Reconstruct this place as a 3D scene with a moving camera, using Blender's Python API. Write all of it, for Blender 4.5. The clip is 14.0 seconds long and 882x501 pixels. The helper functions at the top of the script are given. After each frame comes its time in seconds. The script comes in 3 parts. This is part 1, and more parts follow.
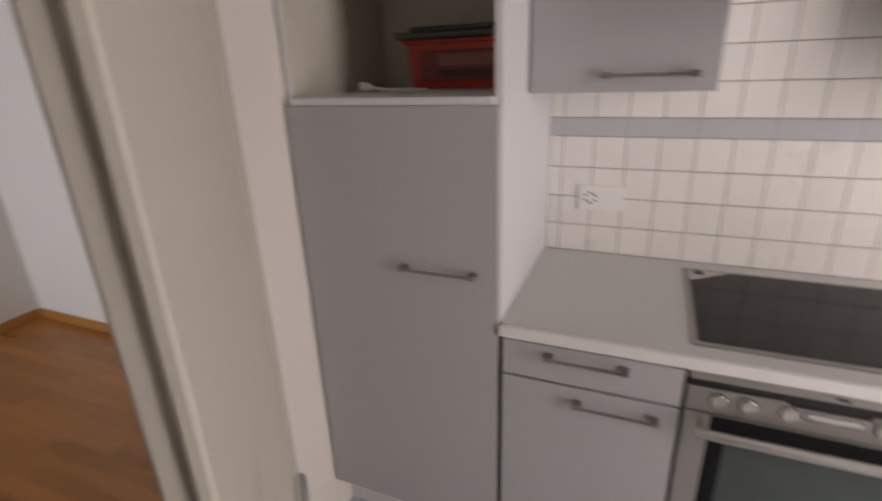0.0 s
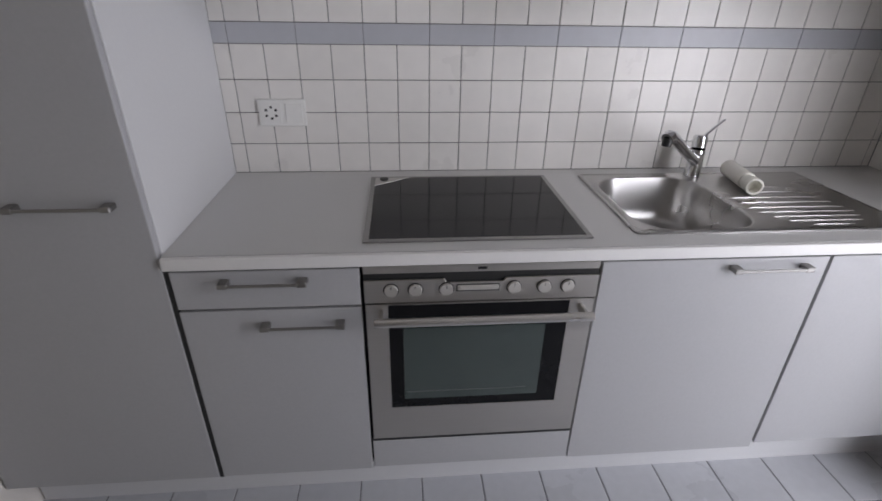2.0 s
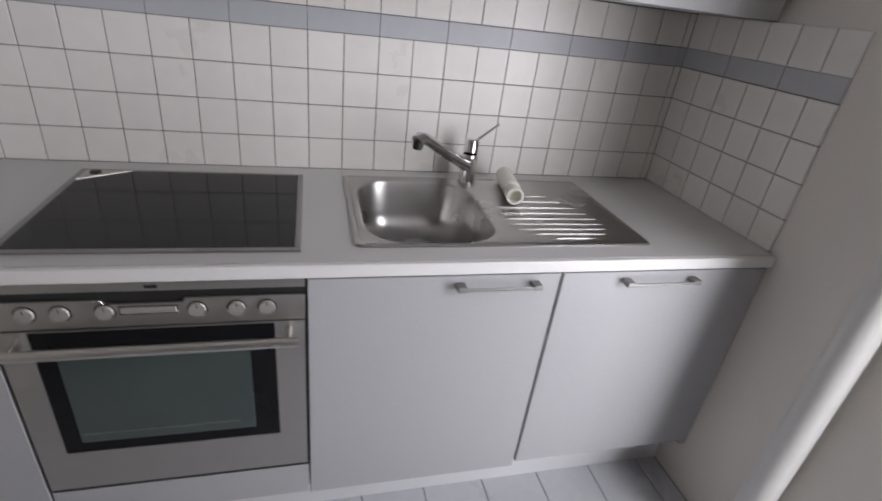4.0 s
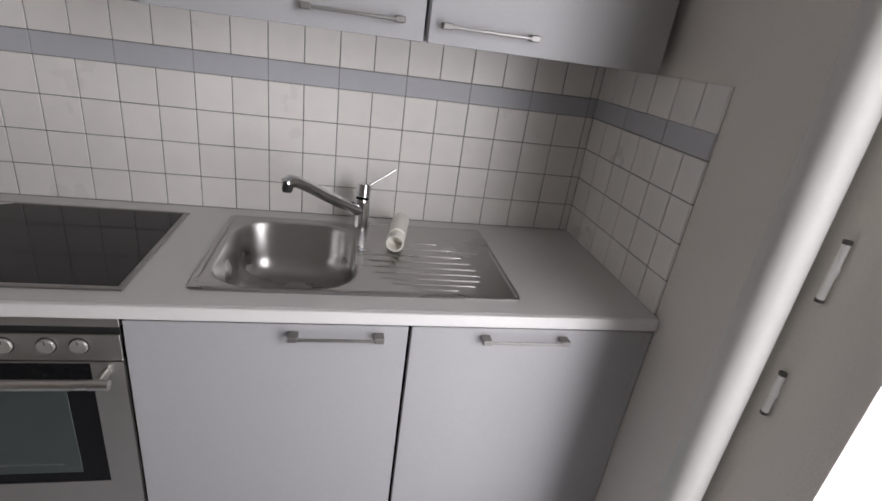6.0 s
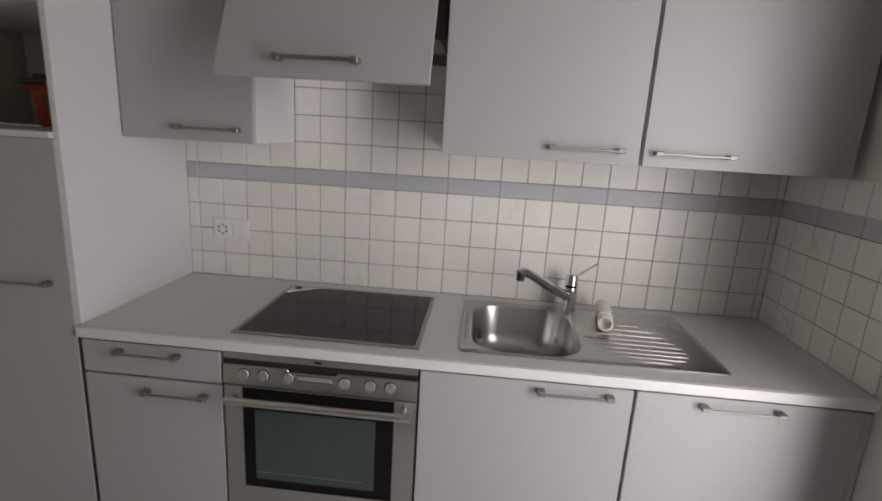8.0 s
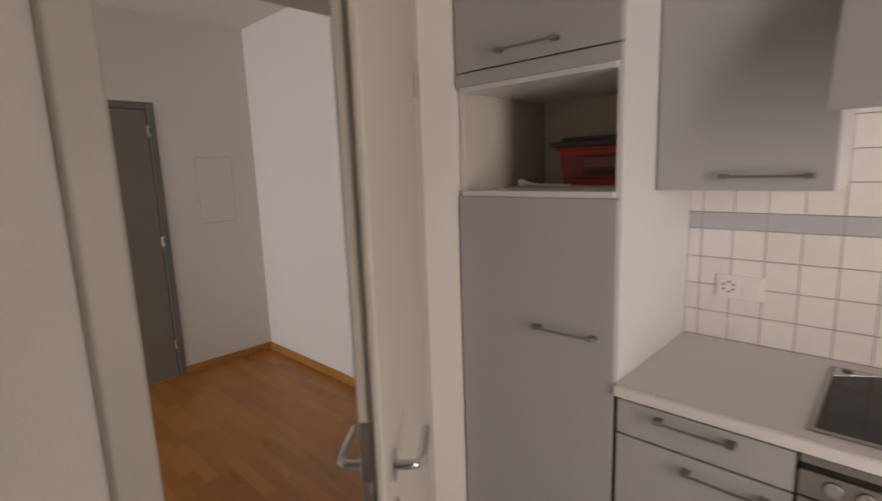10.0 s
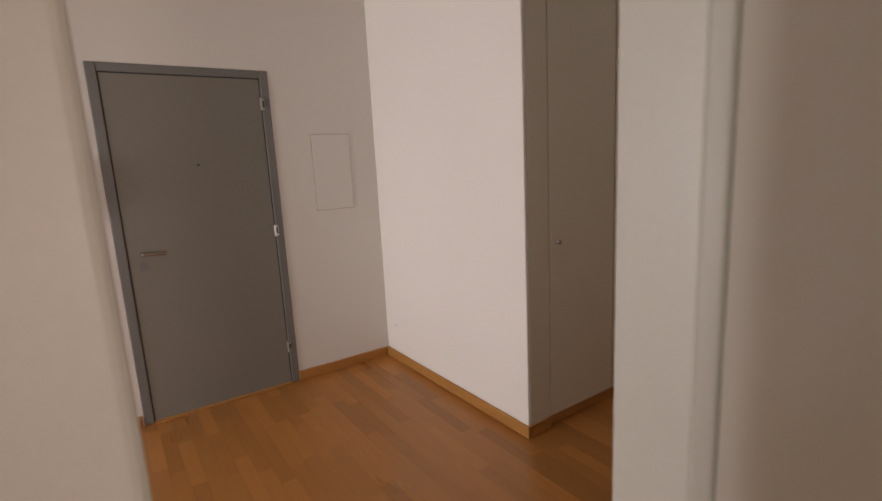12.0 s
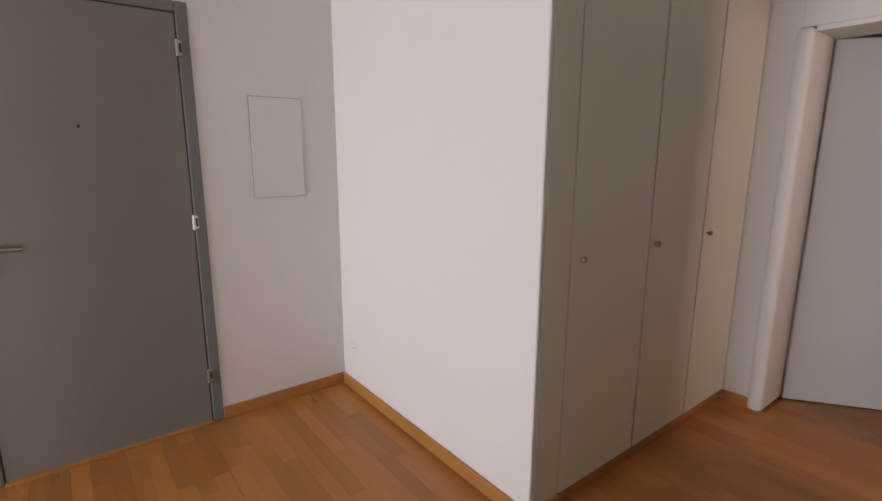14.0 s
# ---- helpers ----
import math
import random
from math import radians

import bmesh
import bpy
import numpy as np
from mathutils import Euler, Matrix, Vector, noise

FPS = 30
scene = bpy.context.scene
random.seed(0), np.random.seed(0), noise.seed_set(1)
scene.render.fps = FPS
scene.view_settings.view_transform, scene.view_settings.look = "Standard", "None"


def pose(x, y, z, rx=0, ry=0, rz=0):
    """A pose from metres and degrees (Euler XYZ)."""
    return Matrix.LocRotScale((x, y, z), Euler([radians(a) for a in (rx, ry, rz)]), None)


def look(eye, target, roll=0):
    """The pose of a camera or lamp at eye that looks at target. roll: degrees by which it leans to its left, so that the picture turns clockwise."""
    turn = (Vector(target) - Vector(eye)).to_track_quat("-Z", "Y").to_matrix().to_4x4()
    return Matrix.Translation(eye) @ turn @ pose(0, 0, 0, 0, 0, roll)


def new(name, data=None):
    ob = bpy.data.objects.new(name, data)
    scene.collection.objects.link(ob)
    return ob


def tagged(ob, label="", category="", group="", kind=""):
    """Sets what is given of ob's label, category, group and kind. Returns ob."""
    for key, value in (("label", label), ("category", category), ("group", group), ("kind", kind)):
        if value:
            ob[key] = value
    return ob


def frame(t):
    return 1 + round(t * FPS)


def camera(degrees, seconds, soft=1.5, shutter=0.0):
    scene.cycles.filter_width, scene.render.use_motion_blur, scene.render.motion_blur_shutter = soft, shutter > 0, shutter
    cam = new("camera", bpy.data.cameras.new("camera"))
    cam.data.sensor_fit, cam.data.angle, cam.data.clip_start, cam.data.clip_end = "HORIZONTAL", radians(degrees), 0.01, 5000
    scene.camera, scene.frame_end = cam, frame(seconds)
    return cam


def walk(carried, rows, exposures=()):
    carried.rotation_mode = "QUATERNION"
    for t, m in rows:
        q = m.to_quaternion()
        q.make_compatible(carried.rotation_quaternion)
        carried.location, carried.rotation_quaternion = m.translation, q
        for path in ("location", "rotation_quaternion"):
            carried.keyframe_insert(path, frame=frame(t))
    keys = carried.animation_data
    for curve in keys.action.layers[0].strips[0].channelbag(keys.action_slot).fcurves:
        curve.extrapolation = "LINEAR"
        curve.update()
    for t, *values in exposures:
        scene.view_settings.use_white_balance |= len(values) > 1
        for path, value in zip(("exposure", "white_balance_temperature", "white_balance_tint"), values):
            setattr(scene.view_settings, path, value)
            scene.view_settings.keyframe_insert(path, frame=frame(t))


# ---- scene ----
cam = camera(83.7, 14.0, soft=1.6, shutter=0.5)
PATH = [
    (0, (0.312, -1.696, 1.533), (-0.425, 0.025, 0.83), -2.1),
    (0.5, (0.334, -1.713, 1.472), (0.155, 0.115, 0.68), -1.6),
    (1, (0.359, -1.705, 1.451), (0.448, 0.094, 0.581), -0.6),
    (1.5, (0.444, -1.674, 1.439), (0.602, 0.1, 0.529), 0.7),
    (2, (0.548, -1.629, 1.437), (0.704, 0.14, 0.516), 1.0),
    (2.5, (0.649, -1.582, 1.425), (0.835, 0.177, 0.493), 0.8),
    (3, (0.807, -1.52, 1.433), (1.139, 0.218, 0.5), 3.3),
    (3.5, (0.921, -1.488, 1.446), (1.391, 0.219, 0.516), 3.2),
    (4, (1.051, -1.531, 1.43), (1.558, 0.17, 0.509), 7.2),
    (4.2, (1.102, -1.553, 1.422), (1.62, 0.151, 0.513), 8.1),
    (6.3, (1.491, -1.567, 1.482), (1.828, 0.258, 0.737), 7.7),
    (6.5, (1.483, -1.603, 1.485), (1.752, 0.246, 0.771), 7.1),
    (7, (1.4, -1.709, 1.5), (1.36, 0.195, 0.888), 4.4),
    (7.5, (1.268, -1.81, 1.513), (1.148, 0.112, 0.972), 3.8),
    (8, (1.175, -1.888, 1.521), (1.03, 0.054, 1.062), 3.4),
    (8.5, (1.093, -1.924, 1.553), (0.794, 0.022, 1.196), 2.6),
    (9, (0.965, -1.936, 1.564), (0.182, -0.108, 1.349), 0.4),
    (9.2, (0.895, -1.939, 1.583), (-0.087, -0.212, 1.353), -0.6),
    (11.3, (0.116, -1.797, 1.484), (-1.441, -0.596, 1.12), -2.0),
    (11.5, (0.054, -1.747, 1.493), (-1.546, -0.601, 1.136), -2.4),
    (12, (-0.166, -1.657, 1.476), (-1.793, -0.55, 1.116), -2.9),
    (12.5, (-0.389, -1.602, 1.506), (-1.909, -0.363, 1.115), -3.0),
    (13, (-0.501, -1.555, 1.497), (-1.984, -0.274, 1.099), -1.6),
    (13.5, (-0.679, -1.373, 1.453), (-2.202, -0.138, 1.059), 0.2),
    (14, (-0.816, -1.242, 1.424), (-2.366, -0.043, 1.026), 0.2),
]
LEAF_TURN = -49      # degrees: how the open door leaf stands in the kitchen
FLOOR_OFF = -0.045
EXPOSURES = [(0, 0.44, 9200, 32), (0.8, 0.13, 8000, 28), (1.5, 0.07, 7600, 26), (3.5, 0.07, 7700, 25), (4.2, 0.12, 7800, 25), (6.3, -0.05, 8100, 25), (7.5, -0.12, 8500, 25), (8.5, -0.05, 8800, 26), (9.2, 0.06, 9600, 29), (11.3, 0.75, 10700, 37), (12.2, 0.79, 10900, 38), (13, 0.92, 10400, 38), (14, 1.03, 9200, 36)]
walk(cam, [(t, look(eye, target, roll)) for t, eye, target, roll in PATH], EXPOSURES)

# ---- world and light ----
world = bpy.data.worlds.new("sky")
scene.world = world
world.use_nodes = True
_n = world.node_tree.nodes
_sky = _n.new("ShaderNodeTexSky")
_sky.sky_type = "NISHITA"
_sky.sun_disc = False
_sky.sun_elevation, _sky.sun_rotation = radians(42), radians(-37)
world.node_tree.links.new(_sky.outputs[0], _n["Background"].inputs[0])
_n["Background"].inputs[1].default_value = 0.1


def area_lamp(name, eye, target, w, h, watts, colour):
    """A rectangular area lamp; in a window's opening it stands in for daylight."""
    data = bpy.data.lights.new(name, "AREA")
    data.shape, data.size, data.size_y, data.energy, data.color = "RECTANGLE", w, h, watts, colour
    ob = new(name, data)
    ob.matrix_world = look(eye, target)
    return ob


KITCHEN_DAY = area_lamp("kitchen_window_light", (2.44, -1.64, 1.20), (1.72, -0.94, 1.06), 0.52, 1.95, 23, (0.70, 0.855, 1.0))
KITCHEN_DAY.data.spread = radians(142)
HALL_DAY = area_lamp("hall_window_light", (-2.50, -6.46, 1.25), (-2.50, -1.0, 1.10), 1.6, 2.1, 39, (0.50, 0.75, 1.0))
HALL_DAY.data.spread = radians(96)
# added lamp in the windowless side room, throws the bright strip on the closet
ROOM_FILL = area_lamp("side_room_fill", (0.55, 1.24, 1.85), (-1.9, 1.40, 1.05), 0.30, 0.35, 6, (0.86, 0.92, 1.0))
sun = new("sun", bpy.data.lights.new("sun", "SUN"))
sun.data.energy, sun.data.angle, sun.data.color = 0.8, radians(12), (1.0, 0.97, 0.93)
sun.matrix_world = look((-6, 8, 9), (0, 0, 0))


# ---- materials ----
def material(name, colour, rough=0.5, metal=0.0, vary=0.06, grain=60.0, big=2.5, bump=0.02, stretch=(1, 1, 1), per_object=0.0, coat=0.0, rough_vary=0.08, spec=0.5, per_island=0.0):
    """A plain surface with grain, larger cloudy variation and fine relief."""
    m = bpy.data.materials.new(name)
    m.use_nodes = True
    nt = m.node_tree
    b = nt.nodes["Principled BSDF"]
    b.inputs["Metallic"].default_value = metal
    b.inputs["Coat Weight"].default_value = coat
    b.inputs["Specular IOR Level"].default_value = spec
    co = nt.nodes.new("ShaderNodeTexCoord")
    mp = nt.nodes.new("ShaderNodeMapping")
    mp.inputs["Scale"].default_value = stretch
    geo = nt.nodes.new("ShaderNodeNewGeometry")
    nt.links.new(geo.outputs["Position"], mp.inputs["Vector"])
    fine = nt.nodes.new("ShaderNodeTexNoise")
    fine.inputs["Scale"].default_value, fine.inputs["Detail"].default_value = grain, 3
    large = nt.nodes.new("ShaderNodeTexNoise")
    large.inputs["Scale"].default_value, large.inputs["Detail"].default_value = big, 4
    nt.links.new(mp.outputs[0], fine.inputs["Vector"])
    nt.links.new(mp.outputs[0], large.inputs["Vector"])
    add = nt.nodes.new("ShaderNodeMath")
    add.operation = "ADD"
    nt.links.new(fine.outputs[0], add.inputs[0])
    nt.links.new(large.outputs[0], add.inputs[1])
    rng = nt.nodes.new("ShaderNodeMapRange")
    rng.inputs["From Min"].default_value, rng.inputs["From Max"].default_value = 0.6, 1.4
    rng.inputs["To Min"].default_value, rng.inputs["To Max"].default_value = 1 - vary, 1 + vary
    nt.links.new(add.outputs[0], rng.inputs["Value"])
    value = rng.outputs[0]
    if per_object or per_island:
        info = nt.nodes.new("ShaderNodeObjectInfo" if per_object else "ShaderNodeNewGeometry")
        r2 = nt.nodes.new("ShaderNodeMapRange")
        r2.inputs["To Min"].default_value, r2.inputs["To Max"].default_value = 1 - max(per_object, per_island), 1 + max(per_object, per_island)
        nt.links.new(info.outputs["Random" if per_object else "Random Per Island"], r2.inputs["Value"])
        mul = nt.nodes.new("ShaderNodeMath")
        mul.operation = "MULTIPLY"
        nt.links.new(value, mul.inputs[0])
        nt.links.new(r2.outputs[0], mul.inputs[1])
        value = mul.outputs[0]
    sc = nt.nodes.new("ShaderNodeVectorMath")
    sc.operation = "SCALE"
    sc.inputs[0].default_value = colour
    nt.links.new(value, sc.inputs["Scale"])
    nt.links.new(sc.outputs[0], b.inputs["Base Color"])
    rr = nt.nodes.new("ShaderNodeMapRange")
    rr.inputs["From Min"].default_value, rr.inputs["From Max"].default_value = 0.3, 0.7
    rr.inputs["To Min"].default_value, rr.inputs["To Max"].default_value = max(0.02, rough - rough_vary), min(1, rough + rough_vary)
    nt.links.new(large.outputs[0], rr.inputs["Value"])
    nt.links.new(rr.outputs[0], b.inputs["Roughness"])
    if bump:
        bp = nt.nodes.new("ShaderNodeBump")
        bp.inputs["Strength"].default_value, bp.inputs["Distance"].default_value = bump, 0.01
        nt.links.new(fine.outputs[0], bp.inputs["Height"])
        nt.links.new(bp.outputs[0], b.inputs["Normal"])
    return m


PLASTER = material("white_plaster", (0.79, 0.745, 0.695), 0.85, vary=0.045, grain=180, big=0.9, bump=0.12)
CEILING = material("ceiling_paint", (0.80, 0.77, 0.73), 0.9, vary=0.02, grain=150, bump=0.05)
CREAM = material("cream_door_paint", (0.66, 0.62, 0.545), 0.42, vary=0.025, grain=90, big=1.8, bump=0.02)
# the door's cream, darkened: puts the frame's weaker light into the colour
CREAM_DIMMED = material("cream_paint_dimmed", (0.57, 0.535, 0.465), 0.42, vary=0.03, grain=90, big=1.8, bump=0.02)
CLOSET = material("closet_paint", (0.67, 0.625, 0.53), 0.45, vary=0.025, grain=90, big=1.5, bump=0.02)
GREY_FRONT = material("grey_laminate", (0.44, 0.44, 0.45), 0.40, vary=0.035, grain=130, big=1.6, bump=0.03, spec=0.4)
CARCASS = material("white_melamine", (0.70, 0.70, 0.71), 0.45, vary=0.02, grain=100, bump=0.02)
WORKTOP = material("grey_worktop", (0.61, 0.60, 0.59), 0.38, vary=0.05, grain=260, big=3, bump=0.02)
WORKEDGE = material("white_worktop_edge", (0.79, 0.775, 0.76), 0.4, vary=0.025, grain=60, bump=0.01)
TILE = material("white_glazed_tile", (0.85, 0.82, 0.785), 0.32, vary=0.03, grain=20, big=5, bump=0.03, per_object=0.025, rough_vary=0.06)
BAND = material("grey_glazed_tile", (0.50, 0.51, 0.54), 0.34, vary=0.04, grain=30, big=4, bump=0.03, per_object=0.03)
GROUT = material("tile_grout", (0.19, 0.18, 0.175), 0.9, vary=0.25, grain=40, big=3, bump=0.05)
FLOORTILE = material("pale_floor_tile", (0.56, 0.57, 0.60), 0.32, vary=0.05, grain=35, big=4, bump=0.04, per_object=0.03)
FLOORGROUT = material("floor_grout", (0.20, 0.20, 0.21), 0.9, vary=0.2, grain=50, bump=0.05)
STEEL = material("brushed_steel", (0.57, 0.55, 0.525), 0.42, metal=1.0, vary=0.04, grain=90, big=4, bump=0.02, stretch=(0.15, 1, 6))
SINKSTEEL = material("sink_steel", (0.46, 0.45, 0.44), 0.31, metal=1.0, vary=0.04, grain=60, big=8, bump=0.010, stretch=(0.4, 1, 1), rough_vary=0.07)
BARSTEEL = material("polished_bar_steel", (0.74, 0.72, 0.70), 0.30, metal=1.0, vary=0.03, grain=90, bump=0.01)
CHROME = material("chrome", (0.72, 0.72, 0.73), 0.09, metal=1.0, vary=0.02, grain=40, bump=0.0, rough_vary=0.03)
HOBFRAME = material("hob_frame_steel", (0.36, 0.35, 0.34), 0.45, metal=1.0, vary=0.05, grain=120)
HANDLE = material("satin_nickel", (0.32, 0.31, 0.30), 0.48, metal=1.0, vary=0.05, grain=150, bump=0.02)
HOBGLASS = material("black_ceramic_glass", (0.014, 0.014, 0.016), 0.10, vary=0.1, grain=30, bump=0.0, rough_vary=0.03, spec=0.17)
BLACKGLASS = material("oven_black_glass", (0.008, 0.008, 0.009), 0.12, vary=0.1, bump=0.0, rough_vary=0.03, spec=0.22)
OVENGLASS = material("oven_window_glass", (0.042, 0.062, 0.057), 0.04, vary=0.10, grain=8, bump=0.0, coat=1.0, rough_vary=0.015)
RACK = material("dull_rack_steel", (0.10, 0.115, 0.11), 0.5, vary=0.3, grain=12)
BLACK = material("black_plastic", (0.02, 0.02, 0.02), 0.45, vary=0.1)
KNOB = material("silver_knob", (0.62, 0.60, 0.57), 0.58, metal=0.95, vary=0.03)
WHITEPLASTIC = material("white_plastic", (0.87, 0.86, 0.83), 0.35, vary=0.02)
ROLL = material("ivory_plastic", (0.84, 0.815, 0.745), 0.45, vary=0.03)
RED = material("red_plastic", (0.52, 0.045, 0.03), 0.35, vary=0.08, grain=30)
DARKRED = material("dark_red_plastic", (0.19, 0.022, 0.018), 0.3, vary=0.15, grain=20)
# darkened copy of the crate's red, for shade painted on its front
RED_SHADE = material("shaded_red_plastic", (0.07, 0.012, 0.012), 0.4, vary=0.15, grain=20)
PINK = material("pale_red_plastic", (0.30, 0.10, 0.08), 0.4, vary=0.2, grain=20)
DARKGREY = material("dark_plastic", (0.07, 0.07, 0.065), 0.5, vary=0.1)
NICHE = material("beige_melamine", (0.62, 0.58, 0.50), 0.5, vary=0.03, grain=70)
PIPEPAINT = material("white_gloss_pipe", (0.68, 0.67, 0.64), 0.5, vary=0.03, grain=25, big=4, bump=0.03, spec=0.3)
FRAMEWHITE = material("white_window_frame", (0.82, 0.82, 0.82), 0.35, vary=0.02)
DOORGREY = material("grey_entrance_door", (0.232, 0.212, 0.185), 0.50, vary=0.05, grain=160, big=1.6, bump=0.03, spec=0.35)
FRAMEGREY = material("grey_door_frame", (0.185, 0.180, 0.172), 0.5, vary=0.05, grain=100)
BASEBOARD = material("oak_baseboard", (0.48, 0.200, 0.058), 0.42, vary=0.16, grain=18, big=2.5, bump=0.03, stretch=(1, 1, 6))
PARQUET = material("oak_parquet", (0.48, 0.182, 0.050), 0.34, vary=0.07, grain=26, big=2.2, bump=0.02, stretch=(0.16, 1.3, 1), per_object=0.17, rough_vary=0.1)
PARQUET_REST = material("oak_parquet_far", (0.48, 0.182, 0.050), 0.34, vary=0.07, grain=26, big=2.2, bump=0.02, stretch=(0.16, 1.3, 1), rough_vary=0.1, per_island=0.17)
DOORWHITE = material("white_door_paint", (0.74, 0.70, 0.655), 0.45, vary=0.03, grain=90, big=1.4, bump=0.02)
JOINT = material("dark_joint", (0.32, 0.135, 0.042), 0.9, vary=0.1)
# darker than the frame: colour for the shade in its hinge-side groove
GROOVE_SHADE = material("groove_shade", (0.50, 0.46, 0.39), 0.8, vary=0.1)
# near-black that paints the shade of open gaps onto bodies and filler strips
GAP_SHADE = material("dark_shadow_gap", (0.03, 0.03, 0.03), 0.8, vary=0.1)
DULLBRONZE = material("dull_bronze", (0.30, 0.24, 0.19), 0.4, metal=1.0, vary=0.08)
BRASS = material("dull_steel_hardware", (0.50, 0.48, 0.44), 0.35, metal=1.0, vary=0.06)


# ---- mesh helpers ----
def box(x0, x1, y0, y1, z0, z1, bevel=0.002, seg=1):
    bm = bmesh.new()
    bmesh.ops.create_cube(bm, size=1)
    for v in bm.verts:
        v.co = Vector(((x0 + x1) / 2 + v.co.x * (x1 - x0), (y0 + y1) / 2 + v.co.y * (y1 - y0), (z0 + z1) / 2 + v.co.z * (z1 - z0)))
    if bevel:
        bmesh.ops.bevel(bm, geom=bm.edges[:], offset=min(bevel, 0.45 * min(x1 - x0, y1 - y0, z1 - z0)), segments=seg, affect="EDGES", profile=0.5)
    return bm


def join(*bms):
    out = bms[0]
    for other in bms[1:]:
        tmp = bpy.data.meshes.new("tmp")
        other.to_mesh(tmp)
        out.from_mesh(tmp)
        bpy.data.meshes.remove(tmp)
        other.free()
    return out


def tube(points, radius, seg=16, cap=True, radii=None, flat=1.0):
    """A round bar along a line of points."""
    bm = bmesh.new()
    pts = [Vector(p) for p in points]
    rings = []
    side = None
    for i, p in enumerate(pts):
        d = (pts[min(i + 1, len(pts) - 1)] - pts[max(i - 1, 0)]).normalized()
        if side is None:
            side = d.orthogonal().normalized() if abs(d.z) > 0.95 else d.cross(Vector((0, 0, 1))).normalized()
        side = (side - d * side.dot(d)).normalized()
        up = d.cross(side)
        r = radii[i] if radii else radius
        rings.append([bm.verts.new(p + (side * math.cos(a) + up * math.sin(a) * flat) * r) for a in (2 * math.pi * k / seg for k in range(seg))])
    for a, b in zip(rings, rings[1:]):
        for k in range(seg):
            bm.faces.new((a[k], a[(k + 1) % seg], b[(k + 1) % seg], b[k]))
    if cap:
        bm.faces.new(rings[0][::-1])
        bm.faces.new(rings[-1])
    bmesh.ops.recalc_face_normals(bm, faces=bm.faces)
    return bm


def rounded_loop(x0, x1, y0, y1, r, z, n=6):
    pts = []
    for cx, cy, a0 in ((x1 - r, y1 - r, 0), (x0 + r, y1 - r, 90), (x0 + r, y0 + r, 180), (x1 - r, y0 + r, 270)):
        for k in range(n + 1):
            a = radians(a0 + 90 * k / n)
            pts.append(Vector((cx + r * math.cos(a), cy + r * math.sin(a), z)))
    return pts


def loft(loops, close_last=True, close_first=False):
    bm = bmesh.new()
    rings = [[bm.verts.new(p) for p in loop] for loop in loops]
    n = len(rings[0])
    for a, b in zip(rings, rings[1:]):
        for k in range(n):
            bm.faces.new((a[k], a[(k + 1) % n], b[(k + 1) % n], b[k]))
    if close_last:
        bm.faces.new(rings[-1])
    if close_first:
        bm.faces.new(rings[0][::-1])
    bmesh.ops.recalc_face_normals(bm, faces=bm.faces)
    return bm


def prism(outline, lo, hi, axis, bevel=0.0):
    """An outline of 2D points pushed along an axis from lo to hi."""
    bm = bmesh.new()
    at = {"x": lambda u, v, w: (w, u, v), "y": lambda u, v, w: (u, w, v), "z": lambda u, v, w: (u, v, w)}[axis]
    a = [bm.verts.new(at(u, v, lo)) for u, v in outline]
    b = [bm.verts.new(at(u, v, hi)) for u, v in outline]
    n = len(a)
    for k in range(n):
        bm.faces.new((a[k], a[(k + 1) % n], b[(k + 1) % n], b[k]))
    bm.faces.new(a[::-1])
    bm.faces.new(b)
    bmesh.ops.recalc_face_normals(bm, faces=bm.faces)
    if bevel:
        bmesh.ops.bevel(bm, geom=bm.edges[:], offset=bevel, segments=1, affect="EDGES", profile=0.5)
    return bm


def to_mesh(name, bm, mat, smooth=None):
    me = bpy.data.meshes.new(name)
    bm.to_mesh(me)
    bm.free()
    me.materials.append(mat)
    if smooth:
        me.shade_smooth()
        me.set_sharp_from_angle(angle=radians(smooth))
    return me


def thing(name, at, label, category, group="", kind="", turn=0):
    ob = new(name)
    ob.matrix_world = pose(*at, 0, 0, turn)
    ob.empty_display_size = 0.05
    return tagged(ob, label, category, group, kind)


def origin_of(ob):
    while ob.parent:
        ob = ob.parent
    return ob.matrix_basis.translation


def part(name, bm, mat, parent, label="", smooth=None, local=False):
    """A mesh under a thing or a part; its points are in the world unless local."""
    if not local:
        bmesh.ops.translate(bm, vec=-origin_of(parent), verts=bm.verts)
    ob = new(name, to_mesh(name, bm, mat, smooth))
    ob.parent = parent
    if label:
        ob["label"] = label
    return ob


def solid(name, bm, mat, label, category, kind="structure", group="", smooth=None):
    return tagged(new(name, to_mesh(name, bm, mat, smooth)), label, category, group, kind)


def ring_slab(x0, x1, y0, y1, z0, z1, hx0, hx1, hy0, hy1, axis="z"):
    """A slab with a rectangular hole, as one closed shape."""
    def loop(a0, a1, b0, b1, c):
        pts = ((a0, b0), (a1, b0), (a1, b1), (a0, b1))
        return [Vector((u, v, c) if axis == "z" else (u, c, v)) for u, v in pts]
    o, h = (x0, x1, y0, y1), (hx0, hx1, hy0, hy1)
    bm = loft([loop(*o, z0), loop(*o, z1), loop(*h, z1), loop(*h, z0), loop(*o, z0)], close_last=False)
    bmesh.ops.remove_doubles(bm, verts=bm.verts, dist=1e-6)
    bmesh.ops.recalc_face_normals(bm, faces=bm.faces)
    return bm


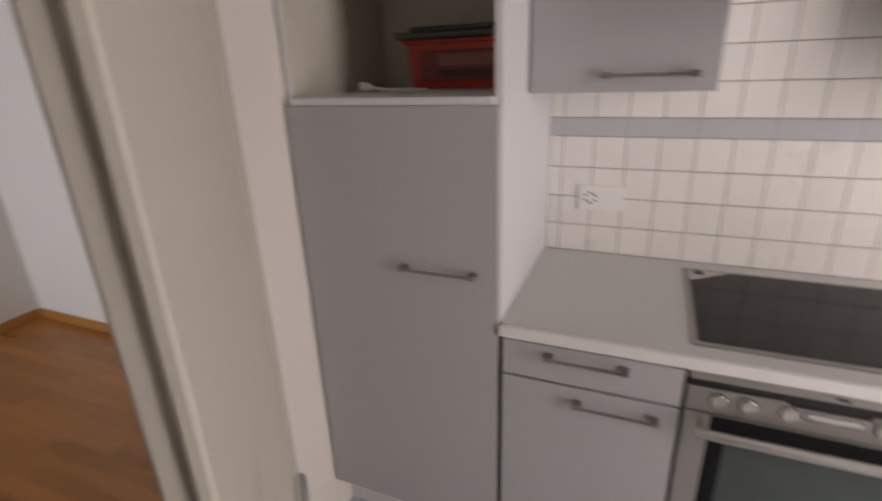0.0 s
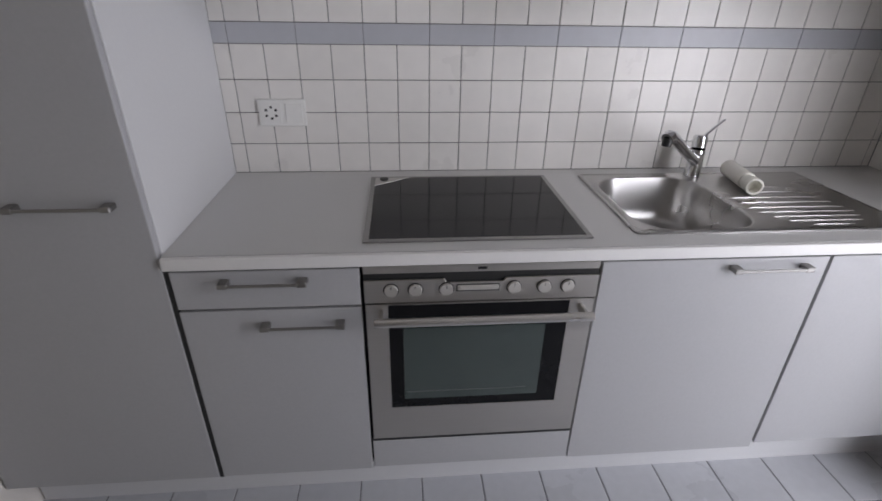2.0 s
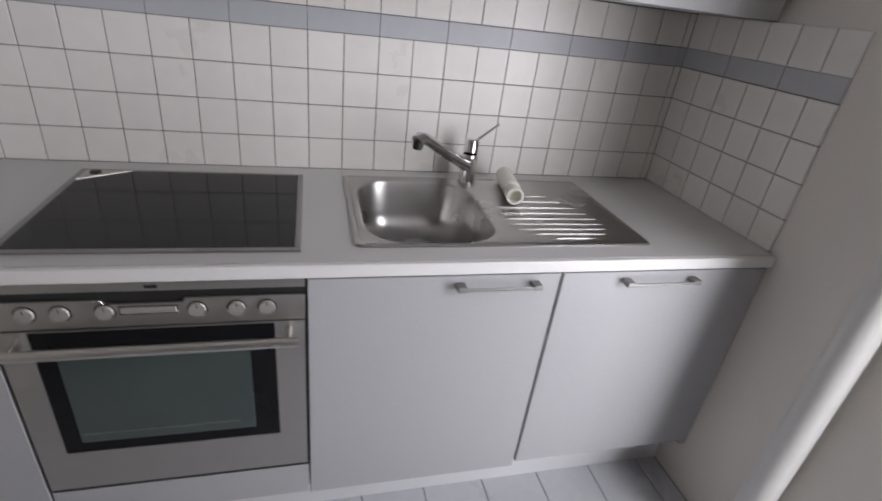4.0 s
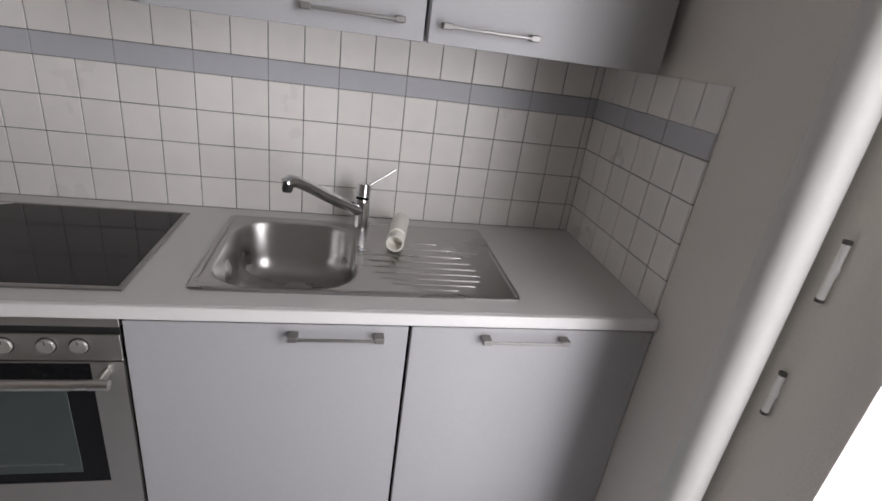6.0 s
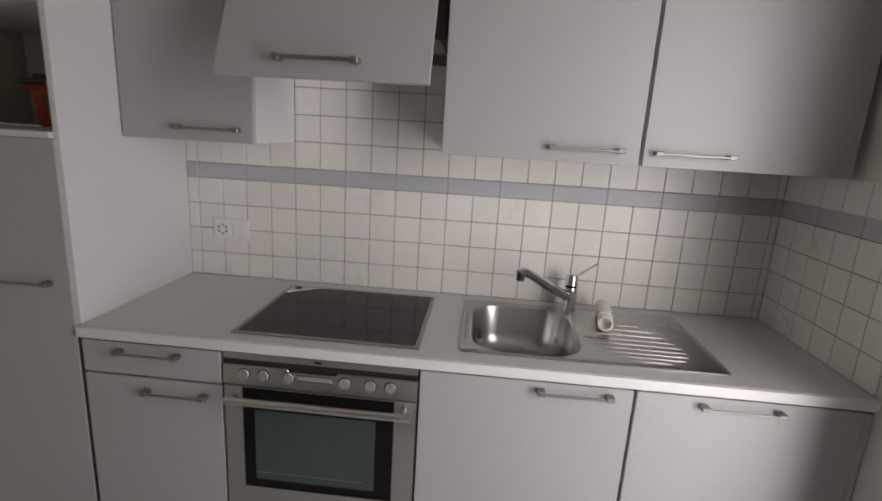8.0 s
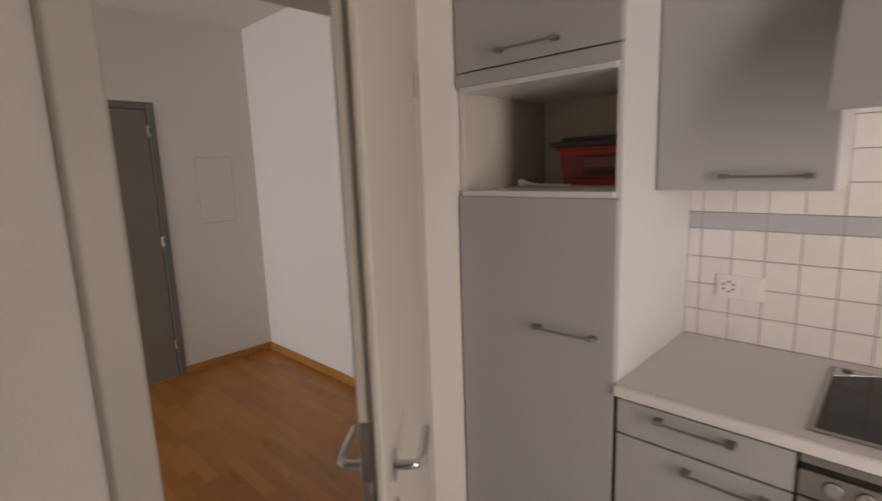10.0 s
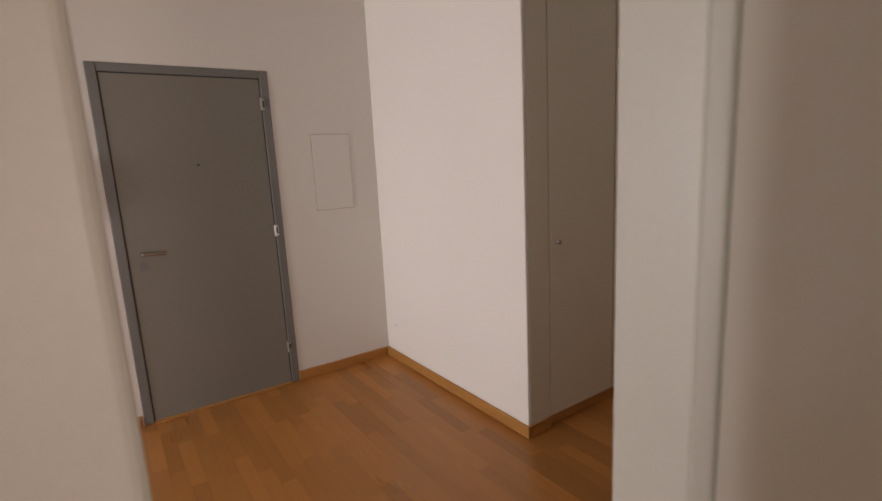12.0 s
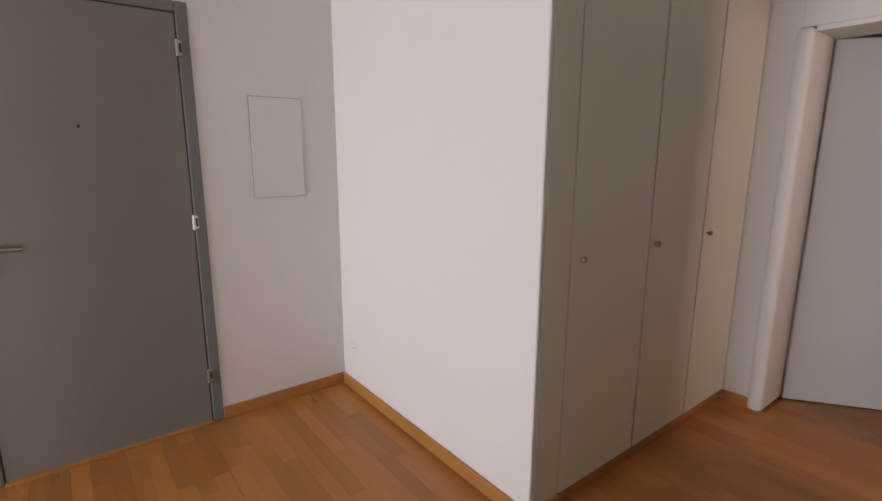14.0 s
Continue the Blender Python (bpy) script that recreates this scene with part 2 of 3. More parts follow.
def bar_handle(parent, x0, x1, y, z, label="satin nickel bar handle", local=False):
    """A slim bar with a square foot at each end; y is the front it is screwed to."""
    h = part("handle", box(x0 + 0.006, x1 - 0.006, y - 0.028, y - 0.0225, z - 0.004, z + 0.0035, 0.0015), HANDLE, parent, label, local=local)
    for a, b in ((x0, x0 + 0.023), (x1 - 0.023, x1)):
        part("handle_foot", box(a, b, y - 0.029, y, z - 0.0065, z + 0.0075, 0.002), HANDLE, h, local=local)
    return h


# ---- the setting: walls, floors, ceilings ----
CEIL = 2.70
solid("wall_kitchen_back", box(-0.69, 2.82, 0.008, 0.13, 0, CEIL, 0), PLASTER, "white plaster wall behind the tiled kitchen counter", "wall")
solid("wall_kitchen_east", join(box(2.278, 2.82, -1.09, 0.008, 0, CEIL, 0), box(2.278, 2.82, -4.0, -2.20, 0, CEIL, 0), box(2.278, 2.82, -2.20, -1.09, 2.21, CEIL, 0), box(2.278, 2.82, -2.20, -1.09, 0, 0.10, 0)), PLASTER, "white plaster wall with a tall window", "wall")
# unseen wall; its distance is chosen to cut light bounced onto the cabinets
solid("wall_kitchen_south", box(-0.60, 2.82, -4.12, -4.00, 0, CEIL, 0), PLASTER, "unseen white plaster wall set far back to weaken bounced light", "wall")
solid("wall_kitchen_west", join(box(-0.69, -0.60, -0.868, 0.008, 0, CEIL, 0), box(-0.69, -0.60, -6.50, -1.70, 0, CEIL, 0), box(-0.69, -0.60, -1.70, -0.868, 2.03, CEIL, 0), box(-0.69, -0.60, 0.13, 1.22, 0, CEIL, 0), box(-0.69, -0.60, 1.22, 1.72, 2.0, CEIL, 0), box(-0.69, -0.60, 1.72, 2.6, 0, CEIL, 0)), PLASTER, "white plaster wall between kitchen and hall with a doorway", "wall")
solid("wall_entrance", join(box(-3.64, -3.455, -6.50, -1.585, 0, CEIL, 0), box(-3.64, -3.455, -0.729, 0.16, 0, CEIL, 0), box(-3.64, -3.455, -1.585, -0.729, 2.05, CEIL, 0)), PLASTER, "off-white plaster wall around the grey entrance door", "wall")
solid("wall_hall_north", box(-3.455, -1.915, 0.039, 0.062, 0, CEIL, 0.004), PLASTER, "bright white plaster wall beside the built-in closet", "wall")
solid("wall_closet_end", box(-3.455, -1.9135, 0.062, 0.203, 0, CEIL, 0.001), CLOSET, "narrow cream return beside the closet doors", "wall")
solid("wall_corridor_end", join(box(-2.65, -1.762, 1.69, 2.03, 0, CEIL, 0.004), box(-1.762, -0.80, 1.69, 2.03, 2.01, CEIL, 0.004), box(-0.80, -0.69, 1.69, 2.03, 0, CEIL, 0.004)), PLASTER, "white plaster wall at the end of the corridor", "wall")
# unseen end wall, moved far south so daylight runs straight up the hall
solid("wall_hall_south", join(box(-3.64, -3.30, -6.62, -6.50, 0, CEIL, 0), box(-0.80, -0.60, -6.62, -6.50, 0, CEIL, 0), box(-3.30, -0.80, -6.62, -6.50, 2.35, CEIL, 0), box(-3.30, -0.80, -6.62, -6.50, 0, 0.15, 0)), PLASTER, "unseen white plaster wall with a wide window, set far back to direct the light", "wall")
solid("wall_side_room", join(box(-0.60, 0.75, 2.6, 2.72, 0, CEIL, 0), box(0.63, 0.75, 0.13, 2.6, 0, CEIL, 0)), PLASTER, "plain white walls of the side room", "wall")
solid("wall_back_room", join(box(-2.60, -0.69, 3.2, 3.3, 0, CEIL, 0), box(-2.70, -2.60, 2.0, 3.3, 0, CEIL, 0), box(-0.69, -0.60, 2.6, 3.3, 0, CEIL, 0)), PLASTER, "plain white walls of the room behind the far door", "wall")
solid("ceiling_back_room", box(-2.70, -0.69, 2.0, 3.3, CEIL, CEIL + 0.12, 0), CEILING, "flat white painted ceiling", "ceiling")
solid("ceiling_kitchen", box(-0.69, 2.82, -4.12, 0.13, CEIL, CEIL + 0.12, 0), CEILING, "flat white painted ceiling", "ceiling")
solid("ceiling_hall", box(-3.64, -0.69, -6.62, 2.03, CEIL, CEIL + 0.12, 0), CEILING, "flat white painted ceiling", "ceiling")
solid("ceiling_side_room", box(-0.69, 0.75, 0.13, 2.72, CEIL, CEIL + 0.12, 0), CEILING, "flat white painted ceiling", "ceiling")
solid("ground", box(-60, 60, -60, 60, -0.9, -0.6, 0), material("outside_ground", (0.16, 0.17, 0.12), 0.9, vary=0.3, grain=4, big=0.3), "grey-green ground outside the windows", "ground")
kitchen_floor = solid("floor_kitchen", box(-0.655, 2.278, -4.0, 0.0, -0.10, -0.002, 0), FLOORGROUT, "pale grey square ceramic floor tiles with dark joints", "floor")
hall_floor = solid("floor_hall", box(-3.455, -0.655, -6.50, 3.2, -0.10, -0.004, 0), JOINT, "warm oak strip parquet floor with a satin finish", "floor")
solid("floor_side_room", box(-0.655, 0.63, 0.13, 2.6, -0.10, -0.002, 0), PARQUET, "warm oak floor of the side room", "floor")
solid("threshold", box(-0.675, -0.635, -1.656, -0.894, -0.004, 0.006, 0.003), STEEL, "thin metal strip between tile and parquet", "threshold")

# windows
def window(name, x0, x1, y0, y1, z0, z1, along, label):
    """A white frame with two casements and their panes; along is the wall's axis."""
    w = thing(name, ((x0 + x1) / 2, (y0 + y1) / 2, z0), label, "window", kind="structure")
    a0, a1 = (y0, y1) if along == "y" else (x0, x1)
    c0, c1 = (x0, x1) if along == "y" else (y0, y1)
    def bar(p0, p1, q0, q1, d0, d1):
        return box(d0, d1, p0, p1, q0, q1, 0.004) if along == "y" else box(p0, p1, d0, d1, q0, q1, 0.004)
    f = 0.055
    part("window_frame", join(bar(a0, a0 + f, z0, z1, c0, c1), bar(a1 - f, a1, z0, z1, c0, c1), bar(a0 + f, a1 - f, z0, z0 + f, c0, c1), bar(a0 + f, a1 - f, z1 - f, z1, c0, c1)), FRAMEWHITE, w)
    mid = (a0 + a1) / 2
    for s0, s1 in ((a0 + f + 0.003, mid - 0.002), (mid + 0.002, a1 - f - 0.003)):
        k, g0, g1 = 0.06, z0 + f + 0.003, z1 - f - 0.003
        cas = part("casement", join(bar(s0, s0 + k, g0, g1, c0 - 0.012, c1 - 0.01), bar(s1 - k, s1, g0, g1, c0 - 0.012, c1 - 0.01), bar(s0 + k, s1 - k, g0, g0 + k, c0 - 0.012, c1 - 0.01), bar(s0 + k, s1 - k, g1 - k, g1, c0 - 0.012, c1 - 0.01)), FRAMEWHITE, w)
        cm = (c0 + c1) / 2
        pane = part("pane", bar(s0 + k, s1 - k, g0 + k, g1 - k, cm - 0.003, cm + 0.003), GLASS, cas)
        pane.visible_shadow = False
    return w


GLASS = bpy.data.materials.new("window_glass")
GLASS.use_nodes = True
_g = GLASS.node_tree.nodes["Principled BSDF"]
_g.inputs["Transmission Weight"].default_value, _g.inputs["Roughness"].default_value, _g.inputs["IOR"].default_value = 1.0, 0.0, 1.45
window("window_1", 2.72, 2.78, -2.20, -1.09, 0.10, 2.21, "y", "tall white two-casement window bright with daylight")
window("window_2", -3.30, -0.80, -6.60, -6.54, 0.15, 2.35, "x", "wide white window bright with daylight")

# doorway frame between kitchen and hall
frame_1 = thing("door_frame", (-0.655, -1.28, 0), "cream painted steel door frame around the open doorway", "door frame", kind="structure")
part("jamb", join(box(-0.712, -0.556, -0.906, -0.81, 0, 2.09, 0.006, 2), box(-0.556, -0.540, -0.900, -0.835, 0, 2.09, 0)), CREAM_DIMMED, frame_1)
part("jamb", join(box(-0.690, -0.600, -1.70, -1.659, 0, 2.03, 0), box(-0.712, -0.688, -1.745, -1.657, 0, 2.09, 0.006, 2), box(-0.602, -0.545, -1.745, -1.657, 0, 2.09, 0.010, 3)), CREAM_DIMMED, frame_1)
part("head", join(box(-0.712, -0.56, -1.66, -0.89, 2.0, 2.03, 0.006, 2), box(-0.712, -0.688, -1.69, -0.90, 2.03, 2.09, 0.006, 2), box(-0.602, -0.556, -1.69, -0.90, 2.03, 2.09, 0.006, 2)), CREAM_DIMMED, frame_1)
# strip whose colour stands for the shaded groove between jamb and bead
part("groove_strip", box(-0.554, -0.534, -0.915, -0.88, 0.0, 2.0, 0.003), GROOVE_SHADE, frame_1, "strip in the frame's groove with the groove's shade as its colour")
part("bead", box(-0.535, -0.494, -0.958, -0.88, 0.0, 2.0, 0.008, 3), CREAM_DIMMED, frame_1)
part("strike_plate", box(-0.64, -0.615, -1.658, -1.654, 0.92, 1.10, 0.001), BRASS, frame_1, "steel strike plate")

solid("skirting_kitchen", box(-0.600, -0.588, -0.832, -0.606, 0.0, 0.07, 0.002), CARCASS, "low white skirting beside the tall cabinet", "skirting")
# open door leaf, local x runs from hinge to lock
leaf = thing("door_1", (-0.467, -0.921, 0), "cream painted door standing open into the kitchen with lever handles", "door", kind="structure", turn=LEAF_TURN)
W = 0.775
part("leaf", join(box(-0.028, W - 0.013, -0.040, -0.014, 0.008, 1.985, 0.003), box(-0.005, W, -0.014, 0.0, 0.008, 1.998, 0.003)), CREAM, leaf, local=True)
part("lock_plate", box(W - 0.0125, W - 0.0105, -0.036, -0.018, 0.93, 1.17, 0.0005), BRASS, leaf, "dull steel lock plate", local=True)
part("latch", box(W - 0.012, W - 0.002, -0.033, -0.021, 1.055, 1.075, 0.002), BRASS, leaf, local=True)
for s, y in ((-1, -0.040), (1, 0.0)):
    lever = part("lever_handle", tube([(W - 0.065, y, 1.065), (W - 0.065, y + s * 0.035, 1.065), (W - 0.072, y + s * 0.047, 1.065), (W - 0.085, y + s * 0.05, 1.065), (W - 0.185, y + s * 0.048, 1.062)], 0.0085, 12), CHROME, leaf, "polished steel lever handle", smooth=50, local=True)
    part("rose", tube([(W - 0.065, y, 1.065), (W - 0.065, y + s * 0.007, 1.065)], 0.026, 20), CHROME, lever, smooth=50, local=True)
    rose2 = part("key_rose", tube([(W - 0.065, y, 0.975), (W - 0.065, y + s * 0.007, 0.975)], 0.026, 20), CHROME, leaf, smooth=50, local=True)
part("key", join(box(W - 0.067, W - 0.063, -0.075, -0.046, 0.971, 0.979, 0.001), tube([(W - 0.065, -0.073, 0.975), (W - 0.065, -0.088, 0.975)], 0.011, 14, flat=0.3)), BRASS, leaf, "key left in the lock", local=True)
for z in (0.25, 1.75):
    part("hinge", tube([(-0.008, 0.004, z), (-0.008, 0.004, z + 0.09)], 0.008, 12), BRASS, leaf, smooth=50, local=True)


# ---- kitchen fittings ----
FY = -0.585      # the cabinet bodies' front; doors stand before it
DY = -0.603      # face of the doors
tall = thing("tall_cabinet", (-0.295, -0.30, 0), "tall grey fridge cabinet with an open shelf and a top flap", "cabinet")
part("side_panel", box(-0.019, 0.0, -0.585, 0.004, 0.165, 2.145, 0.001), CARCASS, tall, "white side panel")
part("side_panel", box(-0.594, -0.575, -0.585, 0.004, 0.165, 2.145, 0.001), CARCASS, tall, "white side panel")
part("back_panel", box(-0.575, -0.019, -0.06, -0.045, 1.46, 2.145, 0.0), NICHE, tall, "beige back panel")
part("shelf", box(-0.575, -0.019, -0.60, -0.06, 1.447, 1.465, 0.001), CARCASS, tall)
part("shelf", box(-0.575, -0.019, -0.598, -0.06, 1.800, 1.8165, 0.001), CARCASS, tall)
part("niche_lining", box(-0.5752, -0.572, -0.582, -0.061, 1.4655, 1.7995, 0), NICHE, tall, "beige inner face of the open shelf")
part("rail", box(-0.592, -0.002, DY, FY, 1.817, 1.860, 0.0015), GREY_FRONT, tall, "grey front rail")
part("top_panel", box(-0.575, -0.019, -0.585, -0.06, 2.127, 2.145, 0.001), CARCASS, tall)
d = part("fridge_door", box(-0.590, -0.004, DY, FY, 0.168, 1.446, 0.0015), GREY_FRONT, tall, "grey laminate door")
bar_handle(d, -0.272, -0.056, DY, 1.029)
d = part("top_flap", box(-0.590, -0.004, DY, FY, 1.865, 2.140, 0.0015), GREY_FRONT, tall, "grey laminate flap")
bar_handle(d, -0.410, -0.186, DY, 1.905)
part("body", box(-0.575, -0.019, -0.575, -0.01, 0.168, 1.446, 0), GAP_SHADE, tall)
solid("plinth", box(-0.594, 2.275, -0.515, -0.50, 0.0, 0.163, 0.001), CARCASS, "white plinth board under the base cabinets", "plinth", kind="")

# dark filler in the open joint; its colour is the joint's shade
solid("joint_strip", box(-0.003, 0.0095, -0.600, -0.586, 0.165, 0.862, 0), GAP_SHADE, "dark strip filling the joint beside the drawer unit in place of its shade", "joint", kind="structure")

base1 = thing("drawer_cabinet", (0.225, -0.30, 0), "grey base cabinet with a drawer above a door", "cabinet", "kitchen base cabinets")
part("body", box(0.004, 0.446, -0.575, -0.01, 0.165, 0.858, 0), GAP_SHADE, base1)
d = part("drawer_front", box(0.010, 0.444, DY, FY, 0.757, 0.860, 0.0015), GREY_FRONT, base1)
bar_handle(d, 0.121, 0.324, DY, 0.834)
d = part("cabinet_door", box(0.010, 0.444, DY, FY, 0.170, 0.750, 0.0015), GREY_FRONT, base1)
bar_handle(d, 0.198, 0.402, DY, 0.710)

for x0, x1, h0, h1 in ((1.041, 1.6395, 1.372, 1.584), (1.6480, 2.250, 1.815, 2.037)):
    c = thing("sink_cabinet", ((x0 + x1) / 2, -0.30, 0), "grey laminate base cabinet door under the sink worktop", "cabinet", "kitchen base cabinets")
    part("body", join(box(x0, x1, -0.575, -0.56, 0.165, 0.70, 0), box(x0, x0 + 0.018, -0.575, -0.01, 0.165, 0.858, 0), box(x1 - 0.018, x1, -0.575, -0.01, 0.165, 0.858, 0), box(x0, x1, -0.575, -0.555, 0.70, 0.858, 0)), GAP_SHADE, c)
    d = part("cabinet_door", box(x0, x1, DY, FY, 0.170 if x0 < 1.5 else 0.187, 0.860, 0.0015), GREY_FRONT, c)
    bar_handle(d, h0, h1, DY, 0.836)
solid("filler_strip", box(2.253, 2.274, -0.598, -0.58, 0.165, 0.855, 0.001), GREY_FRONT, "narrow grey filler strip beside the wall", "filler strip", kind="")

# oven and its drawer
oven = thing("oven", (0.742, -0.30, 0), "built-in stainless steel oven with six knobs and a dark window", "oven", "")
part("body", box(0.449, 1.039, -0.575, -0.02, 0.165, 0.856, 0), BLACK, oven)
part("top_trim", box(0.453, 1.035, DY, FY, 0.843, 0.863, 0.001), STEEL, oven)
part("badge", box(0.729, 0.752, DY - 0.0015, DY, 0.850, 0.857, 0.0005), BLACK, oven)
part("vent", box(0.453, 1.035, -0.599, -0.58, 0.800, 0.843, 0.0), BLACK, oven, "black vent slot")
cp = part("control_panel", prism([(0.453, 0.762), (1.035, 0.762), (1.035, 0.826), (0.800, 0.826), (0.794, 0.816), (0.654, 0.816), (0.648, 0.826), (0.453, 0.826)], DY - 0.004, -0.600, "y", 0.001), STEEL, oven)
part("slot_frame", box(0.677, 0.786, DY - 0.0048, DY - 0.003, 0.7900, 0.8120, 0.001), DARKGREY, cp, "thin dark outline")
part("slot_cover", join(box(0.680, 0.783, DY - 0.007, DY - 0.003, 0.794, 0.808, 0.002), box(0.687, 0.776, DY - 0.009, DY - 0.006, 0.7975, 0.8045, 0.001)), KNOB, cp)
for kx in (0.518, 0.577, 0.653, 0.821, 0.897, 0.957):
    kb = part("knob", tube([(kx, DY - 0.004, 0.799), (kx, DY - 0.006, 0.799), (kx, DY - 0.010, 0.799), (kx, DY - 0.011, 0.799)], 0.017, 24, radii=[0.0170, 0.0166, 0.0164, 0.0155]), KNOB, cp, smooth=40)
    part("knob_ring", tube([(kx, DY - 0.0035, 0.799), (kx, DY - 0.0052, 0.799)], 0.0192, 24), BLACK, cp, "thin dark ring round the knob", smooth=40)
    part("pointer", box(kx - 0.0010, kx + 0.0010, DY - 0.0116, DY - 0.0105, 0.804, 0.813, 0.0003), DARKGREY, kb)
od = part("oven_door", ring_slab(0.454, 1.034, 0.297, 0.758, FY, DY - 0.003, 0.509, 0.970, 0.414, 0.754, "y"), STEEL, oven)
part("door_glass", box(0.508, 0.971, DY - 0.001, FY + 0.004, 0.413, 0.754, 0.001), BLACKGLASS, od, "black glass surround")
part("oven_window", box(0.545, 0.915, DY - 0.0035, DY - 0.0005, 0.444, 0.684, 0.001), OVENGLASS, od, "dark greenish window glass")
part("rack_edge", box(0.553, 0.880, DY - 0.0038, DY - 0.0030, 0.4685, 0.4725, 0.0003), RACK, od, "pale front edge of the oven rack")
oh = part("oven_handle", tube([(0.476, DY - 0.045, 0.731), (1.020, DY - 0.045, 0.731)], 0.0115, 18), BARSTEEL, od, "round steel bar handle", smooth=50)
for hx in (0.492, 1.000):
    part("handle_foot", box(hx - 0.006, hx + 0.006, DY - 0.045, DY - 0.002, 0.722, 0.744, 0.003), STEEL, oh)
# black strip set into the gap, since its own shade came out pale
part("gap_shade_strip", box(0.452, 1.036, DY + 0.001, FY, 0.2835, 0.2965, 0), BLACK, oven, "black strip painting the shade of the gap under the oven door")
part("lower_drawer", box(0.450, 1.037, DY, FY, 0.175, 0.283, 0.0015), GREY_FRONT, oven, "grey laminate drawer below the oven")

# worktop with a hole for the sink
top = thing("worktop", (1.13, -0.30, 0.86), "light grey laminate worktop with a white front edge", "worktop")
part("top", ring_slab(0.001, 2.272, -0.597, 0.0, 0.869, 0.900, 1.17, 1.90, -0.52, -0.085), WORKTOP, top)
part("front_edge", box(0.001, 2.272, -0.612, -0.5975, 0.868, 0.8995, 0.003, 2), WORKEDGE, top, "white front edge")

hob = thing("ceramic_hob", (0.735, -0.32, 0.9), "black ceramic glass hob in a steel frame", "hob")
hx0, hx1, hy0, hy1 = 0.452, 1.028, -0.553, -0.072
part("hob_frame", join(box(hx0, hx1, hy0, hy0 + 0.016, 0.900, 0.905, 0.0015), box(hx0, hx1, hy1 - 0.010, hy1, 0.900, 0.905, 0.0015), box(hx0, hx0 + 0.014, hy0 + 0.016, hy1 - 0.010, 0.900, 0.905, 0.0015), box(hx1 - 0.014, hx1, hy0 + 0.016, hy1 - 0.010, 0.900, 0.905, 0.0015)), HOBFRAME, hob)
part("glass", prism([(hx0 + 0.0145, hy0 + 0.0165), (hx1 - 0.0145, hy0 + 0.0165), (hx1 - 0.0145, hy1 - 0.0105), (0.575, hy1 - 0.0105), (hx0 + 0.0145, -0.158)], 0.9005, 0.9045, "z"), HOBGLASS, hob)
part("corner_plate", prism([(hx0 + 0.0145, -0.1575), (0.5745, hy1 - 0.0105), (hx0 + 0.0145, hy1 - 0.0105)], 0.9003, 0.9048, "z"), STEEL, hob, "steel corner plate")
part("corner_edge", tube([(hx0 + 0.0145, -0.1580, 0.9052), (0.5750, hy1 - 0.0105, 0.9052)], 0.0018, 8), STEEL, hob, "bright edge of the corner plate")
part("corner_button", tube([(0.494, -0.102, 0.904), (0.494, -0.102, 0.909), (0.494, -0.102, 0.910)], 0.014, 20, radii=[0.014, 0.013, 0.011]), BLACK, hob, "round black button", smooth=40)

# sink
sink = thing("sink", (1.53, -0.30, 0.9), "stainless steel inset sink with a grooved drainer", "sink")
SX0, SX1, SY0, SY1 = 1.145, 1.927, -0.537, -0.068
BX0, BX1, BY0, BY1 = 1.174, 1.520, -0.520, -0.105
n = 8
outer = [rounded_loop(SX0 - o, SX1 + o, SY0 - o, SY1 + o, 0.016 + o, z, n) for o, z in ((0.0, 0.9005), (0.0, 0.904), (-0.004, 0.9065), (-0.009, 0.9065), (-0.012, 0.9045), (-0.0155, 0.9045))]
inner = [rounded_loop(BX0 + i, BX1 - i, BY0 + i, BY1 - i, max(0.02, r), z, n) for i, r, z in ((-0.016, 0.12, 0.9045), (-0.007, 0.112, 0.9045), (-0.003, 0.108, 0.9042), (0.0, 0.105, 0.9035), (0.002, 0.103, 0.9015), (0.0035, 0.102, 0.897), (0.012, 0.097, 0.80), (0.024, 0.09, 0.765), (0.040, 0.075, 0.752), (0.075, 0.05, 0.748), (0.14, 0.02, 0.746))]
part("basin", loft(outer + inner), SINKSTEEL, sink, smooth=45)
part("drain", tube([(1.358, -0.235, 0.7465), (1.358, -0.235, 0.750), (1.358, -0.235, 0.751), (1.358, -0.235, 0.748)], 0.04, 24, radii=[0.042, 0.041, 0.034, 0.026]), CHROME, sink, "round chrome drain", smooth=40)
part("drain_hole", tube([(1.358, -0.235, 0.7485), (1.358, -0.235, 0.7495)], 0.022, 20), BLACK, sink)
for y, xa, xb in ((-0.215, 1.68, 1.76), (-0.26, 1.60, 1.80), (-0.305, 1.545, 1.82), (-0.345, 1.545, 1.835), (-0.382, 1.55, 1.845), (-0.416, 1.56, 1.847), (-0.448, 1.578, 1.84), (-0.477, 1.605, 1.822), (-0.503, 1.655, 1.775)):
    part("drainer_ridge", tube([(xa, y, 0.9042), (xa + 0.012, y, 0.9050), (xa + 0.03, y, 0.9056), (xb - 0.03, y, 0.9056), (xb - 0.012, y, 0.9050), (xb, y, 0.9042)], 0.004, 12, radii=[0.0010, 0.0022, 0.0026, 0.0026, 0.0022, 0.0010], flat=0.8), SINKSTEEL, sink, smooth=60)

# tap
tap = thing("tap", (1.53, -0.10, 0.905), "chrome single-lever kitchen tap with a swung spout", "tap")
part("body", tube([(1.533, -0.098, z) for z in (0.905, 0.912, 0.915, 0.985, 0.992, 0.998)], 0.022, 24, radii=[0.0265, 0.0260, 0.0250, 0.0240, 0.0240, 0.0225]), CHROME, tap, smooth=40)
